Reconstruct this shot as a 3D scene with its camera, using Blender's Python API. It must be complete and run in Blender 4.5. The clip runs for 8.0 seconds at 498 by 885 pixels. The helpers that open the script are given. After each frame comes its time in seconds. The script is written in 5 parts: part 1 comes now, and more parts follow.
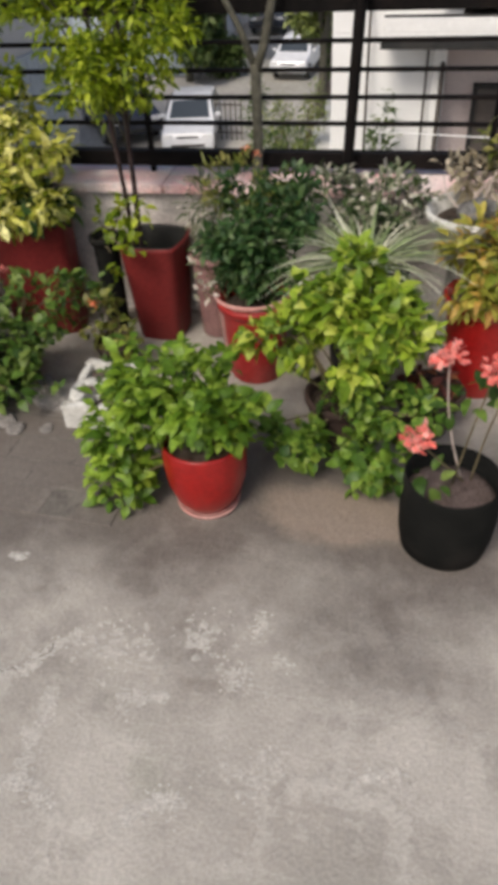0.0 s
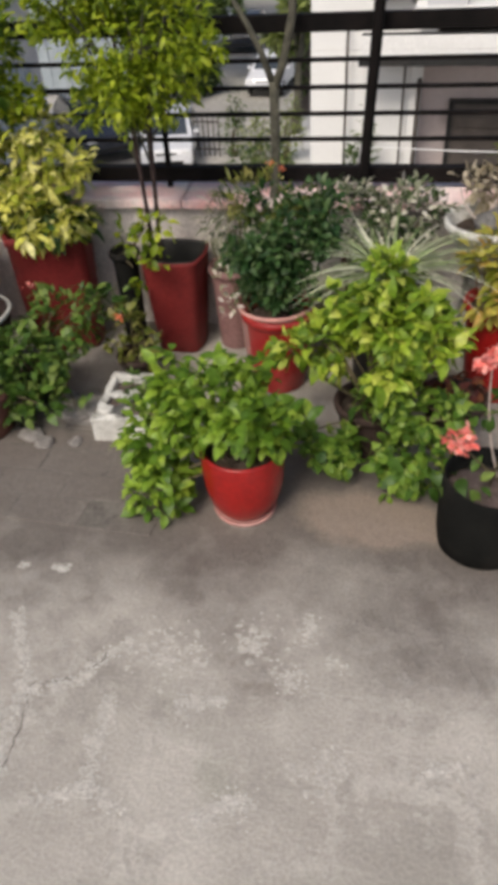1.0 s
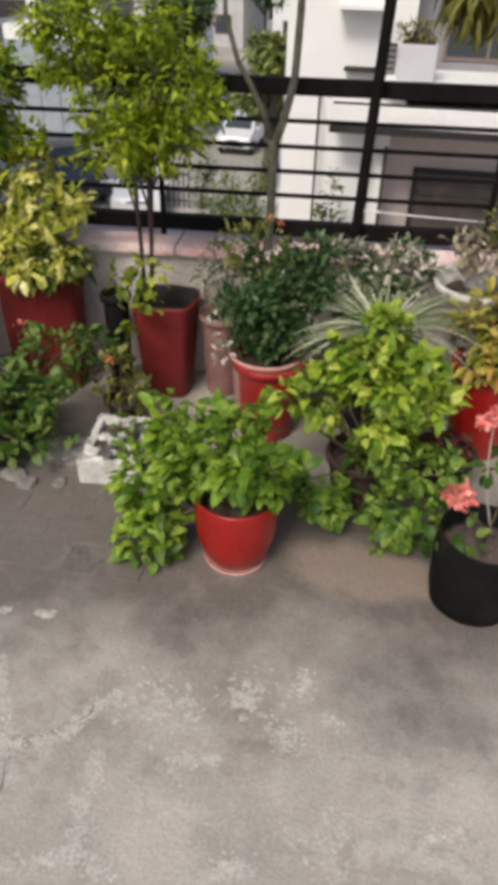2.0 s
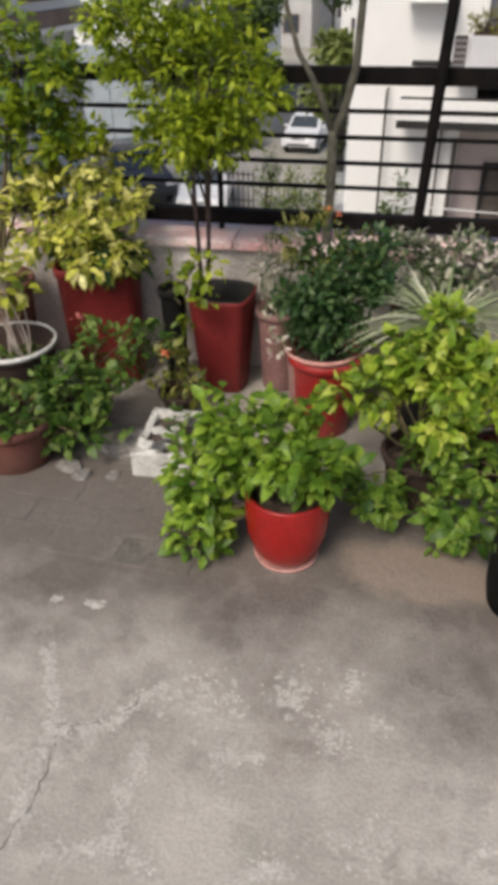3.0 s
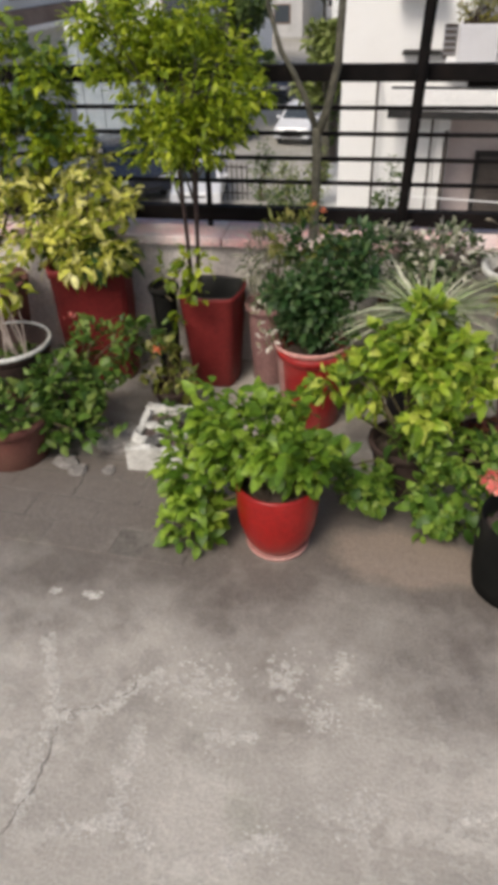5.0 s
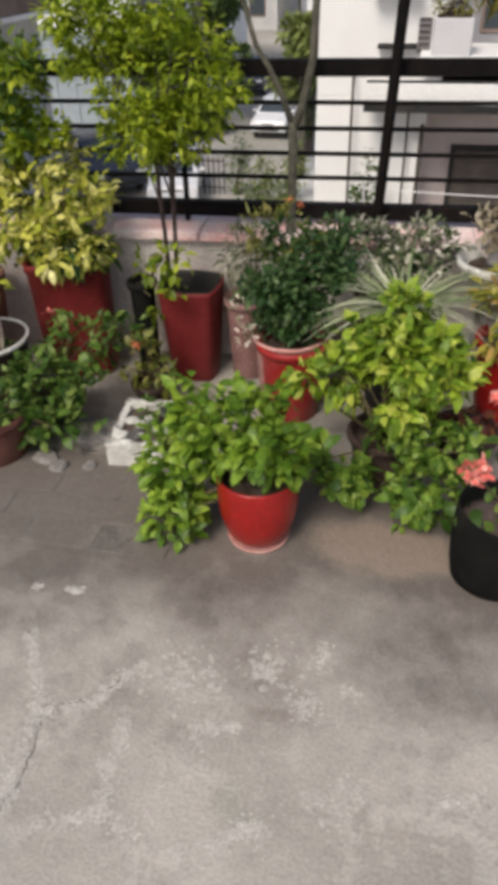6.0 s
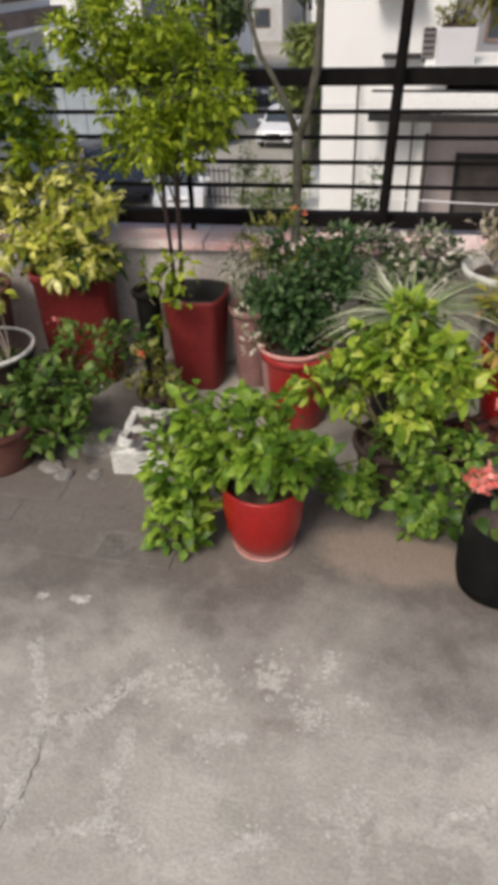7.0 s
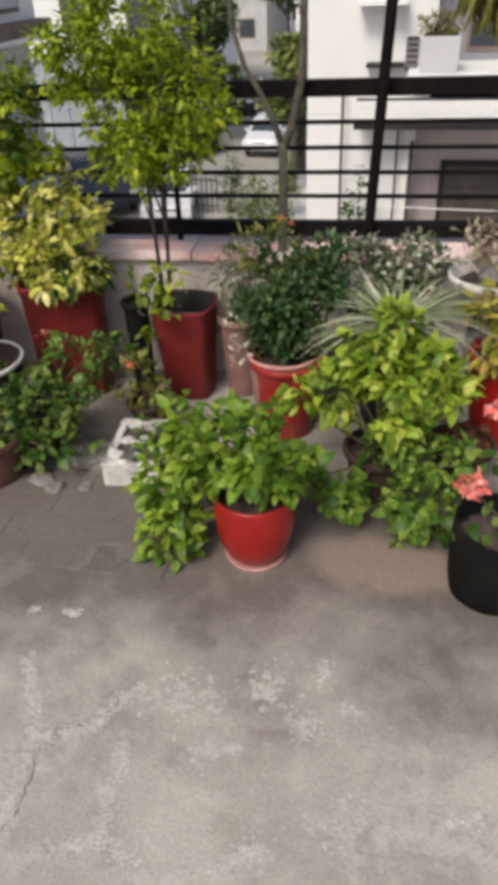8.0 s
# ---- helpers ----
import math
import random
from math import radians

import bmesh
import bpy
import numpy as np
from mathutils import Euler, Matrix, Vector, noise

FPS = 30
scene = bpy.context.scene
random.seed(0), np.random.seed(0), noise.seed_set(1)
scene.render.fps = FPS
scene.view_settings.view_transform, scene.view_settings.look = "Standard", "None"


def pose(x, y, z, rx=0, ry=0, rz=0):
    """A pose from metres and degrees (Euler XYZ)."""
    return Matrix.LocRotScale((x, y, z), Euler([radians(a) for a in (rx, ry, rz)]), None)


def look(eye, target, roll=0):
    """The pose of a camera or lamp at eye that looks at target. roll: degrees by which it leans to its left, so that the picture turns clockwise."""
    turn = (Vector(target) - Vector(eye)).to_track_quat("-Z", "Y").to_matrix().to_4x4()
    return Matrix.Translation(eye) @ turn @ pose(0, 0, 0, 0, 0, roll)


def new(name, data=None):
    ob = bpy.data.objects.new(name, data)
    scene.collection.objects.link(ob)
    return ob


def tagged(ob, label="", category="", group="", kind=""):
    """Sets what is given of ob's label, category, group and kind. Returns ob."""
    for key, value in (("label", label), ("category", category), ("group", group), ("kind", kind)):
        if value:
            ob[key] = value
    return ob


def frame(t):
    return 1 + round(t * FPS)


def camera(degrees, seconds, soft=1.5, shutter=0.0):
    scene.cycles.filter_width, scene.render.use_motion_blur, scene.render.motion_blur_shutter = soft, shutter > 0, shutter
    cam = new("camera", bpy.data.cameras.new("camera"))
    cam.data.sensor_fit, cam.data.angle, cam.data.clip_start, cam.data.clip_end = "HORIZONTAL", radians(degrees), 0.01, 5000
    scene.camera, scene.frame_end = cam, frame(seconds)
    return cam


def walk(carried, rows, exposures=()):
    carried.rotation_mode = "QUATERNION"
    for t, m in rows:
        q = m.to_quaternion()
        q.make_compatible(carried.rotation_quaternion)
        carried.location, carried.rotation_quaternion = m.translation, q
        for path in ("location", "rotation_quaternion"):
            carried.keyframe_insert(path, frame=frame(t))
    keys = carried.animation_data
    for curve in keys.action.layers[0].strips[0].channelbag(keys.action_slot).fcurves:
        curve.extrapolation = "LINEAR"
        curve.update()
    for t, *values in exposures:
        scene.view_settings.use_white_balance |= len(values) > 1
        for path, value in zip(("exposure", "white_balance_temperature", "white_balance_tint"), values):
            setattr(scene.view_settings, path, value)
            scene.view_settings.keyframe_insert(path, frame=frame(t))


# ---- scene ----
cam = camera(38.7, 8.0, soft=6.5)
PATH = [
    (0, (0.536, 0.227, 1.471), (0.104, 1.711, 0.202), -3.4),
    (0.5, (0.521, 0.178, 1.49), (0.142, 1.731, 0.288), -2.7),
    (1, (0.383, 0.152, 1.488), (0.004, 1.674, 0.246), -3.3),
    (1.2, (0.336, 0.142, 1.485), (0.083, 1.692, 0.247), -0.3),
    (2.3, (0.264, 0.14, 1.476), (-0.01, 1.776, 0.358), 1.9),
    (2.5, (0.299, 0.162, 1.452), (0.007, 1.774, 0.305), -0.0),
    (3, (0.288, 0.161, 1.451), (-0.147, 1.749, 0.316), -0.8),
    (3.5, (0.286, 0.138, 1.461), (-0.15, 1.755, 0.367), 0.0),
    (4, (0.286, 0.143, 1.466), (-0.105, 1.766, 0.365), -0.7),
    (4.2, (0.287, 0.143, 1.467), (-0.116, 1.766, 0.303), -0.7),
    (5.3, (0.337, 0.114, 1.487), (-0.102, 1.684, 0.333), -2.3),
    (5.5, (0.337, 0.113, 1.488), (-0.092, 1.684, 0.327), -2.4),
    (6, (0.333, 0.108, 1.489), (-0.044, 1.689, 0.324), -1.6),
    (6.5, (0.333, 0.109, 1.491), (-0.072, 1.69, 0.335), -2.2),
    (7, (0.336, 0.111, 1.486), (-0.061, 1.702, 0.341), -2.1),
    (7.5, (0.344, 0.114, 1.497), (-0.042, 1.711, 0.356), -2.8),
    (8, (0.338, 0.113, 1.493), (-0.037, 1.722, 0.364), -2.5),
]
walk(cam, [(t, look(eye, target, roll)) for t, eye, target, roll in PATH], [(0.0, 0.0), (8.0, 0.0)])

# ---- world, sun ----
SUN_EL, SUN_AZ = 48.0, 197.0
world = bpy.data.worlds.new("sky")
scene.world = world
world.use_nodes = True
wn = world.node_tree
sky = wn.nodes.new("ShaderNodeTexSky")
sky.sky_type, sky.sun_disc = "NISHITA", False
sky.sun_elevation, sky.sun_rotation = radians(SUN_EL), radians(SUN_AZ)
sky.air_density, sky.dust_density, sky.ozone_density = 1.0, 4.0, 0.6
wn.links.new(sky.outputs[0], wn.nodes["Background"].inputs[0])
wn.nodes["Background"].inputs[1].default_value = 0.13
sun = new("sun", bpy.data.lights.new("sun", "SUN"))
sun.data.energy, sun.data.angle, sun.data.color = 2.2, radians(20), (1.0, 0.93, 0.83)
az, el = radians(SUN_AZ), radians(SUN_EL)
sun.matrix_world = look((0, 0, 20), Vector((0, 0, 20)) - Vector((math.sin(az) * math.cos(el), math.cos(az) * math.cos(el), math.sin(el))))

# ---- materials ----
rng = random.Random(7)


def rgb(c):
    return (c[0], c[1], c[2], 1.0)


def mat_base(name):
    m = bpy.data.materials.new(name)
    m.use_nodes = True
    nt = m.node_tree
    return m, nt, nt.nodes["Principled BSDF"], nt.nodes.new


def surface(name, stops, scale=6.0, fine=90.0, rough=0.8, bump=0.25, metal=0.0, spec=0.3, grime=0.25, grime_col=(0.09, 0.08, 0.07), grime_scale=2.3, vary=0.0, bump_dist=0.01):
    """Two scales of variation, grime patches and fine relief."""
    m, nt, b, add = mat_base(name)
    L = nt.links.new
    co = add("ShaderNodeTexCoord").outputs["Object"] if vary == 0 else add("ShaderNodeNewGeometry").outputs["Position"]
    n1, n2, n3 = (add("ShaderNodeTexNoise") for _ in range(3))
    for n, s, d in ((n1, scale, 6), (n2, fine, 4), (n3, grime_scale, 8)):
        n.inputs["Scale"].default_value, n.inputs["Detail"].default_value = s, d
        L(co, n.inputs["Vector"])
    ramp = add("ShaderNodeValToRGB")
    el_ = ramp.color_ramp.elements
    el_[0].position, el_[1].position = 0.3, 0.7
    el_[0].color, el_[1].color = rgb(stops[0]), rgb(stops[-1])
    for i, c in enumerate(stops[1:-1]):
        e = el_.new(0.3 + 0.4 * (i + 1) / (len(stops) - 1))
        e.color = rgb(c)
    L(n1.outputs[0], ramp.inputs[0])
    fr = add("ShaderNodeMapRange")
    fr.inputs[1].default_value, fr.inputs[2].default_value, fr.inputs[3].default_value, fr.inputs[4].default_value = 0.3, 0.7, 0.78, 1.15
    L(n2.outputs[0], fr.inputs[0])
    mul = add("ShaderNodeMix")
    mul.data_type, mul.blend_type = "RGBA", "MULTIPLY"
    mul.inputs["Factor"].default_value = 1.0
    L(ramp.outputs[0], mul.inputs["A"])
    L(fr.outputs[0], mul.inputs["B"])
    gm = add("ShaderNodeMapRange")
    gm.inputs[1].default_value, gm.inputs[2].default_value, gm.inputs[4].default_value = 0.5, 0.72, grime
    L(n3.outputs[0], gm.inputs[0])
    mx = add("ShaderNodeMix")
    mx.data_type = "RGBA"
    L(gm.outputs[0], mx.inputs["Factor"])
    L(mul.outputs["Result"], mx.inputs["A"])
    mx.inputs["B"].default_value = rgb(grime_col)
    out = mx.outputs["Result"]
    if vary:
        oi = add("ShaderNodeObjectInfo")
        vr = add("ShaderNodeMapRange")
        vr.inputs[3].default_value, vr.inputs[4].default_value = 1 - vary, 1 + vary
        L(oi.outputs["Random"], vr.inputs[0])
        m3 = add("ShaderNodeMix")
        m3.data_type, m3.blend_type = "RGBA", "MULTIPLY"
        m3.inputs["Factor"].default_value = 1.0
        L(out, m3.inputs["A"])
        L(vr.outputs[0], m3.inputs["B"])
        out = m3.outputs["Result"]
    L(out, b.inputs["Base Color"])
    b.inputs["Roughness"].default_value, b.inputs["Metallic"].default_value = rough, metal
    b.inputs["Specular IOR Level"].default_value = spec
    bp = add("ShaderNodeBump")
    bp.inputs["Strength"].default_value, bp.inputs["Distance"].default_value = bump, bump_dist
    L(n2.outputs[0], bp.inputs["Height"])
    L(bp.outputs[0], b.inputs["Normal"])
    return m


def leaf_mat(name, stops, objects=False, rough=0.45, through_amount=0.3):
    """Leaf colour varies leaf by leaf and along the blade; some light passes through."""
    m, nt, b, add = mat_base(name)
    L = nt.links.new
    if objects:
        r = add("ShaderNodeObjectInfo").outputs["Random"]
    else:
        r = add("ShaderNodeNewGeometry").outputs["Random Per Island"]
    ramp = add("ShaderNodeValToRGB")
    e = ramp.color_ramp.elements
    e[0].color, e[1].color = rgb(stops[0]), rgb(stops[-1])
    for i, c in enumerate(stops[1:-1]):
        k = e.new((i + 1) / (len(stops) - 1))
        k.color = rgb(c)
    L(r, ramp.inputs[0])
    n = add("ShaderNodeTexNoise")
    n.inputs["Scale"].default_value, n.inputs["Detail"].default_value = 60, 3
    L(add("ShaderNodeTexCoord").outputs["Object"], n.inputs["Vector"])
    mr = add("ShaderNodeMapRange")
    mr.inputs[1].default_value, mr.inputs[2].default_value, mr.inputs[3].default_value, mr.inputs[4].default_value = 0.3, 0.7, 0.7, 1.25
    L(n.outputs[0], mr.inputs[0])
    mul = add("ShaderNodeMix")
    mul.data_type, mul.blend_type = "RGBA", "MULTIPLY"
    mul.inputs["Factor"].default_value = 1.0
    L(ramp.outputs[0], mul.inputs["A"])
    L(mr.outputs[0], mul.inputs["B"])
    L(mul.outputs["Result"], b.inputs["Base Color"])
    b.inputs["Roughness"].default_value = rough
    b.inputs["Specular IOR Level"].default_value = 0.35
    tr = add("ShaderNodeBsdfTranslucent")
    L(mul.outputs["Result"], tr.inputs["Color"])
    mix = add("ShaderNodeMixShader")
    mix.inputs[0].default_value = through_amount
    L(b.outputs[0], mix.inputs[1])
    L(tr.outputs[0], mix.inputs[2])
    L(mix.outputs[0], nt.nodes["Material Output"].inputs["Surface"])
    return m


def floor_mat():
    """Old cement terrace: blotches, pale flaked screed, hairline cracks, brownish stains."""
    m, nt, b, add = mat_base("terrace_cement")
    L = nt.links.new
    co = add("ShaderNodeNewGeometry").outputs["Position"]

    def noise_tex(s, d, rough_=0.55, dist=0.0):
        n = add("ShaderNodeTexNoise")
        n.inputs["Scale"].default_value, n.inputs["Detail"].default_value = s, d
        n.inputs["Roughness"].default_value, n.inputs["Distortion"].default_value = rough_, dist
        L(co, n.inputs["Vector"])
        return n.outputs[0]

    def rng_(src, a, c, lo, hi):
        r = add("ShaderNodeMapRange")
        for i, v in enumerate((a, c, lo, hi)):
            r.inputs[i + 1].default_value = v
        L(src, r.inputs[0])
        return r.outputs[0]

    def mixc(f, a, c, mode="MIX"):
        x = add("ShaderNodeMix")
        x.data_type, x.blend_type = "RGBA", mode
        for sock, v in (("Factor", f), ("A", a), ("B", c)):
            if isinstance(v, (tuple, float, int)):
                x.inputs[sock].default_value = v if not isinstance(v, tuple) else rgb(v)
            else:
                L(v, x.inputs[sock])
        return x.outputs["Result"]

    base = mixc(rng_(noise_tex(2.2, 5), 0.35, 0.65, 0, 1), (0.325, 0.300, 0.266), (0.495, 0.460, 0.412))
    base = mixc(rng_(noise_tex(7.0, 6, 0.6, 0.4), 0.52, 0.70, 0, 0.36), base, (0.165, 0.15, 0.132))
    base = mixc(rng_(noise_tex(1.3, 3), 0.55, 0.75, 0, 0.4), base, (0.27, 0.21, 0.165))
    # eroded mortar: flakes gather along the buried joints
    wob = add("ShaderNodeTexNoise")
    wob.inputs["Scale"].default_value, wob.inputs["Detail"].default_value = 5.0, 4
    L(co, wob.inputs["Vector"])
    vm = add("ShaderNodeVectorMath")
    vm.operation = "MULTIPLY_ADD"
    L(wob.outputs["Color"], vm.inputs[0])
    vm.inputs[1].default_value = (0.10, 0.10, 0.0)
    L(co, vm.inputs[2])
    br = add("ShaderNodeTexBrick")
    L(vm.outputs[0], br.inputs["Vector"])
    for nm_, v_ in (("Scale", 1.0), ("Mortar Size", 0.035), ("Mortar Smooth", 1.0), ("Brick Width", 0.27), ("Row Height", 0.19)):
        br.inputs[nm_].default_value = v_
    jm = add("ShaderNodeMath")
    jm.operation = "MULTIPLY_ADD"
    L(br.outputs["Fac"], jm.inputs[0])
    jm.inputs[1].default_value = 0.13
    L(noise_tex(24.0, 9, 0.72, 0.6), jm.inputs[2])
    flake = rng_(jm.outputs[0], 0.525, 0.605, 0, 0.85)
    zone = rng_(noise_tex(2.6, 6, 0.65), 0.43, 0.62, 0.04, 0.55)
    fm = add("ShaderNodeMath")
    fm.operation = "MULTIPLY"
    L(flake, fm.inputs[0])
    L(zone, fm.inputs[1])
    base = mixc(fm.outputs[0], base, (0.60, 0.57, 0.515))
    base = mixc(rng_(noise_tex(1.7, 5, 0.6), 0.56, 0.70, 0, 0.38), base, (0.25, 0.27, 0.19))
    # damp, soiled floor and the soft shade before the pots, both put in the colour, with a ragged border
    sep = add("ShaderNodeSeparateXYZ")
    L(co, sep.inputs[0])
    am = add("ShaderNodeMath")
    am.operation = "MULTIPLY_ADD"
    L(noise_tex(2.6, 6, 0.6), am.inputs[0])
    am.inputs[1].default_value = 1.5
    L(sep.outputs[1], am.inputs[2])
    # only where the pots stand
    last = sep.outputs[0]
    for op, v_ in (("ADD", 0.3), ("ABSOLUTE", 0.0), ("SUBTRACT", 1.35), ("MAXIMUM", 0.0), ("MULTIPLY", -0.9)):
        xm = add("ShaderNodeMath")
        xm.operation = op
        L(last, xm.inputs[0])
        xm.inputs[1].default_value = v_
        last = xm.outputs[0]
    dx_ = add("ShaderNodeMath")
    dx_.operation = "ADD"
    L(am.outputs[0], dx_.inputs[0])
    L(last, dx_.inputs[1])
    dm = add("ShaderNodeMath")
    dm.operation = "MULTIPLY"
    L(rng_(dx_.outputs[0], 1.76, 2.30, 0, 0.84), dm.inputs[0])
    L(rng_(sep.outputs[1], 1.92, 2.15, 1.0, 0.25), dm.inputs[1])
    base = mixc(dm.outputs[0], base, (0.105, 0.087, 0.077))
    # tan stain of spilt earth between the red pot and the grow bag
    dv = add("ShaderNodeVectorMath")
    dv.operation = "MULTIPLY_ADD"
    L(co, dv.inputs[0])
    dv.inputs[1].default_value, dv.inputs[2].default_value = (4.0, 8.0, 0.0), (-1.44, -13.4, 0.0)
    dl = add("ShaderNodeVectorMath")
    dl.operation = "LENGTH"
    L(dv.outputs[0], dl.inputs[0])
    dn = add("ShaderNodeMath")
    dn.operation = "MULTIPLY_ADD"
    L(noise_tex(7.0, 7, 0.65), dn.inputs[0])
    dn.inputs[1].default_value = 1.1
    L(dl.outputs["Value"], dn.inputs[2])
    base = mixc(rng_(dn.outputs[0], 1.62, 1.30, 0, 0.62), base, (0.33, 0.262, 0.212))
    fine = noise_tex(120, 4)
    base = mixc(1.0, base, rng_(fine, 0.3, 0.7, 0.86, 1.12), "MULTIPLY")
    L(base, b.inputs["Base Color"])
    b.inputs["Roughness"].default_value = 0.82
    b.inputs["Specular IOR Level"].default_value = 0.25
    bp = add("ShaderNodeBump")
    bp.inputs["Strength"].default_value, bp.inputs["Distance"].default_value = 0.5, 0.006
    hm = add("ShaderNodeMath")
    hm.operation = "ADD"
    L(fm.outputs[0], hm.inputs[0])
    L(fine, hm.inputs[1])
    L(hm.outputs[0], bp.inputs["Height"])
    L(bp.outputs[0], b.inputs["Normal"])
    return m


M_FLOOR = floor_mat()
M_MORTAR = surface("dirty_mortar", [(0.10, 0.09, 0.08), (0.15, 0.135, 0.12), (0.21, 0.19, 0.17)], 14, 90, 0.95)
M_CHIP = surface("pale_screed", [(0.44, 0.42, 0.385), (0.57, 0.55, 0.51)], 18, 120, 0.9, 0.4, grime=0.3, grime_col=(0.36, 0.34, 0.30), grime_scale=12)
M_WORN = surface("worn_screed", [(0.38, 0.355, 0.32), (0.53, 0.50, 0.455)], 26, 140, 0.9, 0.3, grime=0.5, grime_col=(0.33, 0.305, 0.27), grime_scale=16)
M_CRACK = surface("crack_dirt", [(0.10, 0.09, 0.08), (0.15, 0.135, 0.12)], 20, 90, 0.95)
M_WALL = surface("limewashed_parapet", [(0.66, 0.61, 0.57), (0.78, 0.73, 0.69)], 5, 80, 0.9, 0.5, grime=0.38, grime_col=(0.24, 0.19, 0.17), grime_scale=3.0)
M_COPING = surface("pinkish_coping", [(0.88, 0.50, 0.49), (0.90, 0.66, 0.64), (0.92, 0.84, 0.81)], 7, 90, 0.8, 0.35, grime=0.25, grime_col=(0.6, 0.53, 0.49), grime_scale=5)
M_IRON = surface("black_painted_iron", [(0.006, 0.0055, 0.0055), (0.012, 0.010, 0.010)], 20, 150, 0.65, 0.15, spec=0.06, grime=0.3, grime_col=(0.022, 0.015, 0.012), grime_scale=9)
M_RED = surface("red_glazed_plastic", [(0.29, 0.010, 0.009), (0.36, 0.016, 0.013)], 6, 60, 0.30, 0.06, spec=0.5, grime=0.35, grime_col=(0.30, 0.06, 0.045), grime_scale=7)
M_RED2 = surface("faded_red_plastic", [(0.27, 0.012, 0.012), (0.34, 0.022, 0.019)], 6, 60, 0.45, 0.1, spec=0.4, grime=0.3, grime_col=(0.45, 0.16, 0.14), grime_scale=8)
M_PINK = surface("bleached_pink_plastic", [(0.55, 0.25, 0.22), (0.66, 0.4, 0.36)], 8, 60, 0.5, 0.1, grime=0.3, grime_col=(0.4, 0.2, 0.17))
M_DUSTY = surface("dusty_pink_plastic", [(0.20, 0.105, 0.10), (0.29, 0.165, 0.155)], 7, 70, 0.6, 0.15, grime=0.5, grime_col=(0.17, 0.10, 0.095), grime_scale=5)
M_MAROON = surface("maroon_painted_cement", [(0.14, 0.014, 0.014), (0.20, 0.024, 0.022)], 7, 90, 0.55, 0.25, grime=0.45, grime_col=(0.09, 0.02, 0.018), grime_scale=5)
M_BLACKBAG = surface("black_grow_bag", [(0.006, 0.0065, 0.006), (0.012, 0.012, 0.011)], 12, 140, 0.8, 0.4, spec=0.1, grime=0.25, grime_col=(0.05, 0.042, 0.036), grime_scale=6)
M_BLACKPL = surface("black_nursery_plastic", [(0.016, 0.016, 0.016), (0.03, 0.03, 0.028)], 9, 90, 0.55, 0.1, grime=0.35, grime_col=(0.07, 0.055, 0.045))
M_TERRA = surface("dull_clay", [(0.13, 0.048, 0.038), (0.19, 0.075, 0.058)], 8, 100, 0.85, 0.35, grime=0.5, grime_col=(0.18, 0.11, 0.08), grime_scale=6)
M_BROWNPOT = surface("dark_brown_clay", [(0.03, 0.019, 0.016), (0.06, 0.037, 0.03)], 8, 100, 0.85, 0.35, grime=0.4, grime_col=(0.12, 0.08, 0.065), grime_scale=6)
M_SOIL = surface("potting_soil", [(0.035, 0.025, 0.018), (0.09, 0.065, 0.048), (0.14, 0.105, 0.085)], 30, 160, 0.95, 1.0, bump_dist=0.02)
M_DRYSOIL = surface("dry_soil", [(0.13, 0.095, 0.085), (0.22, 0.165, 0.15)], 25, 160, 0.95, 1.0, bump_dist=0.02)
M_WHITEW = surface("whitewashed_concrete", [(0.50, 0.49, 0.46), (0.74, 0.73, 0.69)], 14, 100, 0.85, 0.5, grime=0.95, grime_col=(0.20, 0.19, 0.16), grime_scale=16)
M_RUBBLE = surface("pale_rubble", [(0.17, 0.155, 0.145), (0.26, 0.24, 0.225), (0.36, 0.335, 0.315)], 12, 90, 0.9, 0.8, bump_dist=0.015)
M_ROCK = surface("grey_rock", [(0.05, 0.05, 0.05), (0.16, 0.155, 0.15), (0.28, 0.27, 0.26)], 14, 90, 0.9, 0.9, bump_dist=0.02)
M_BARK = surface("grey_bark", [(0.065, 0.062, 0.048), (0.145, 0.137, 0.105)], 25, 130, 0.9, 0.8)
M_DARKBARK = surface("dark_purple_bark", [(0.035, 0.021, 0.021), (0.07, 0.045, 0.042)], 25, 130, 0.85, 0.6)
M_STEM = surface("green_brown_stem", [(0.09, 0.075, 0.04), (0.16, 0.13, 0.07)], 20, 90, 0.8, 0.4)
M_PALESTEM = surface("pale_dry_stem", [(0.42, 0.34, 0.29), (0.55, 0.47, 0.42)], 20, 90, 0.8, 0.4)
M_PETAL = leaf_mat("coral_petal", [(0.80, 0.17, 0.14), (0.86, 0.28, 0.24), (0.88, 0.42, 0.36)], rough=0.5)
M_ORANGE = leaf_mat("orange_petal", [(0.8, 0.16, 0.06), (0.86, 0.3, 0.16)], rough=0.5)
M_WHITEB = surface("white_facade_paint", [(0.76, 0.76, 0.755), (0.82, 0.82, 0.815)], 0.8, 70, 0.85, 0.2, grime=0.2, grime_col=(0.55, 0.52, 0.48), grime_scale=0.5)
M_PALEB = surface("greyish_white_cement", [(0.54, 0.54, 0.57), (0.64, 0.64, 0.67)], 1.5, 70, 0.85, 0.2, grime=0.3, grime_col=(0.4, 0.4, 0.4), grime_scale=1.5)
M_PINKB = surface("beige_garage_plaster", [(0.50, 0.43, 0.42), (0.58, 0.51, 0.49)], 0.9, 70, 0.85, 0.2, grime=0.25, grime_col=(0.36, 0.3, 0.27), grime_scale=0.7)
M_GREYB = surface("grey_plaster", [(0.44, 0.44, 0.45), (0.54, 0.54, 0.54)], 1.2, 70, 0.9, 0.25, grime=0.3, grime_col=(0.22, 0.21, 0.2), grime_scale=0.8)
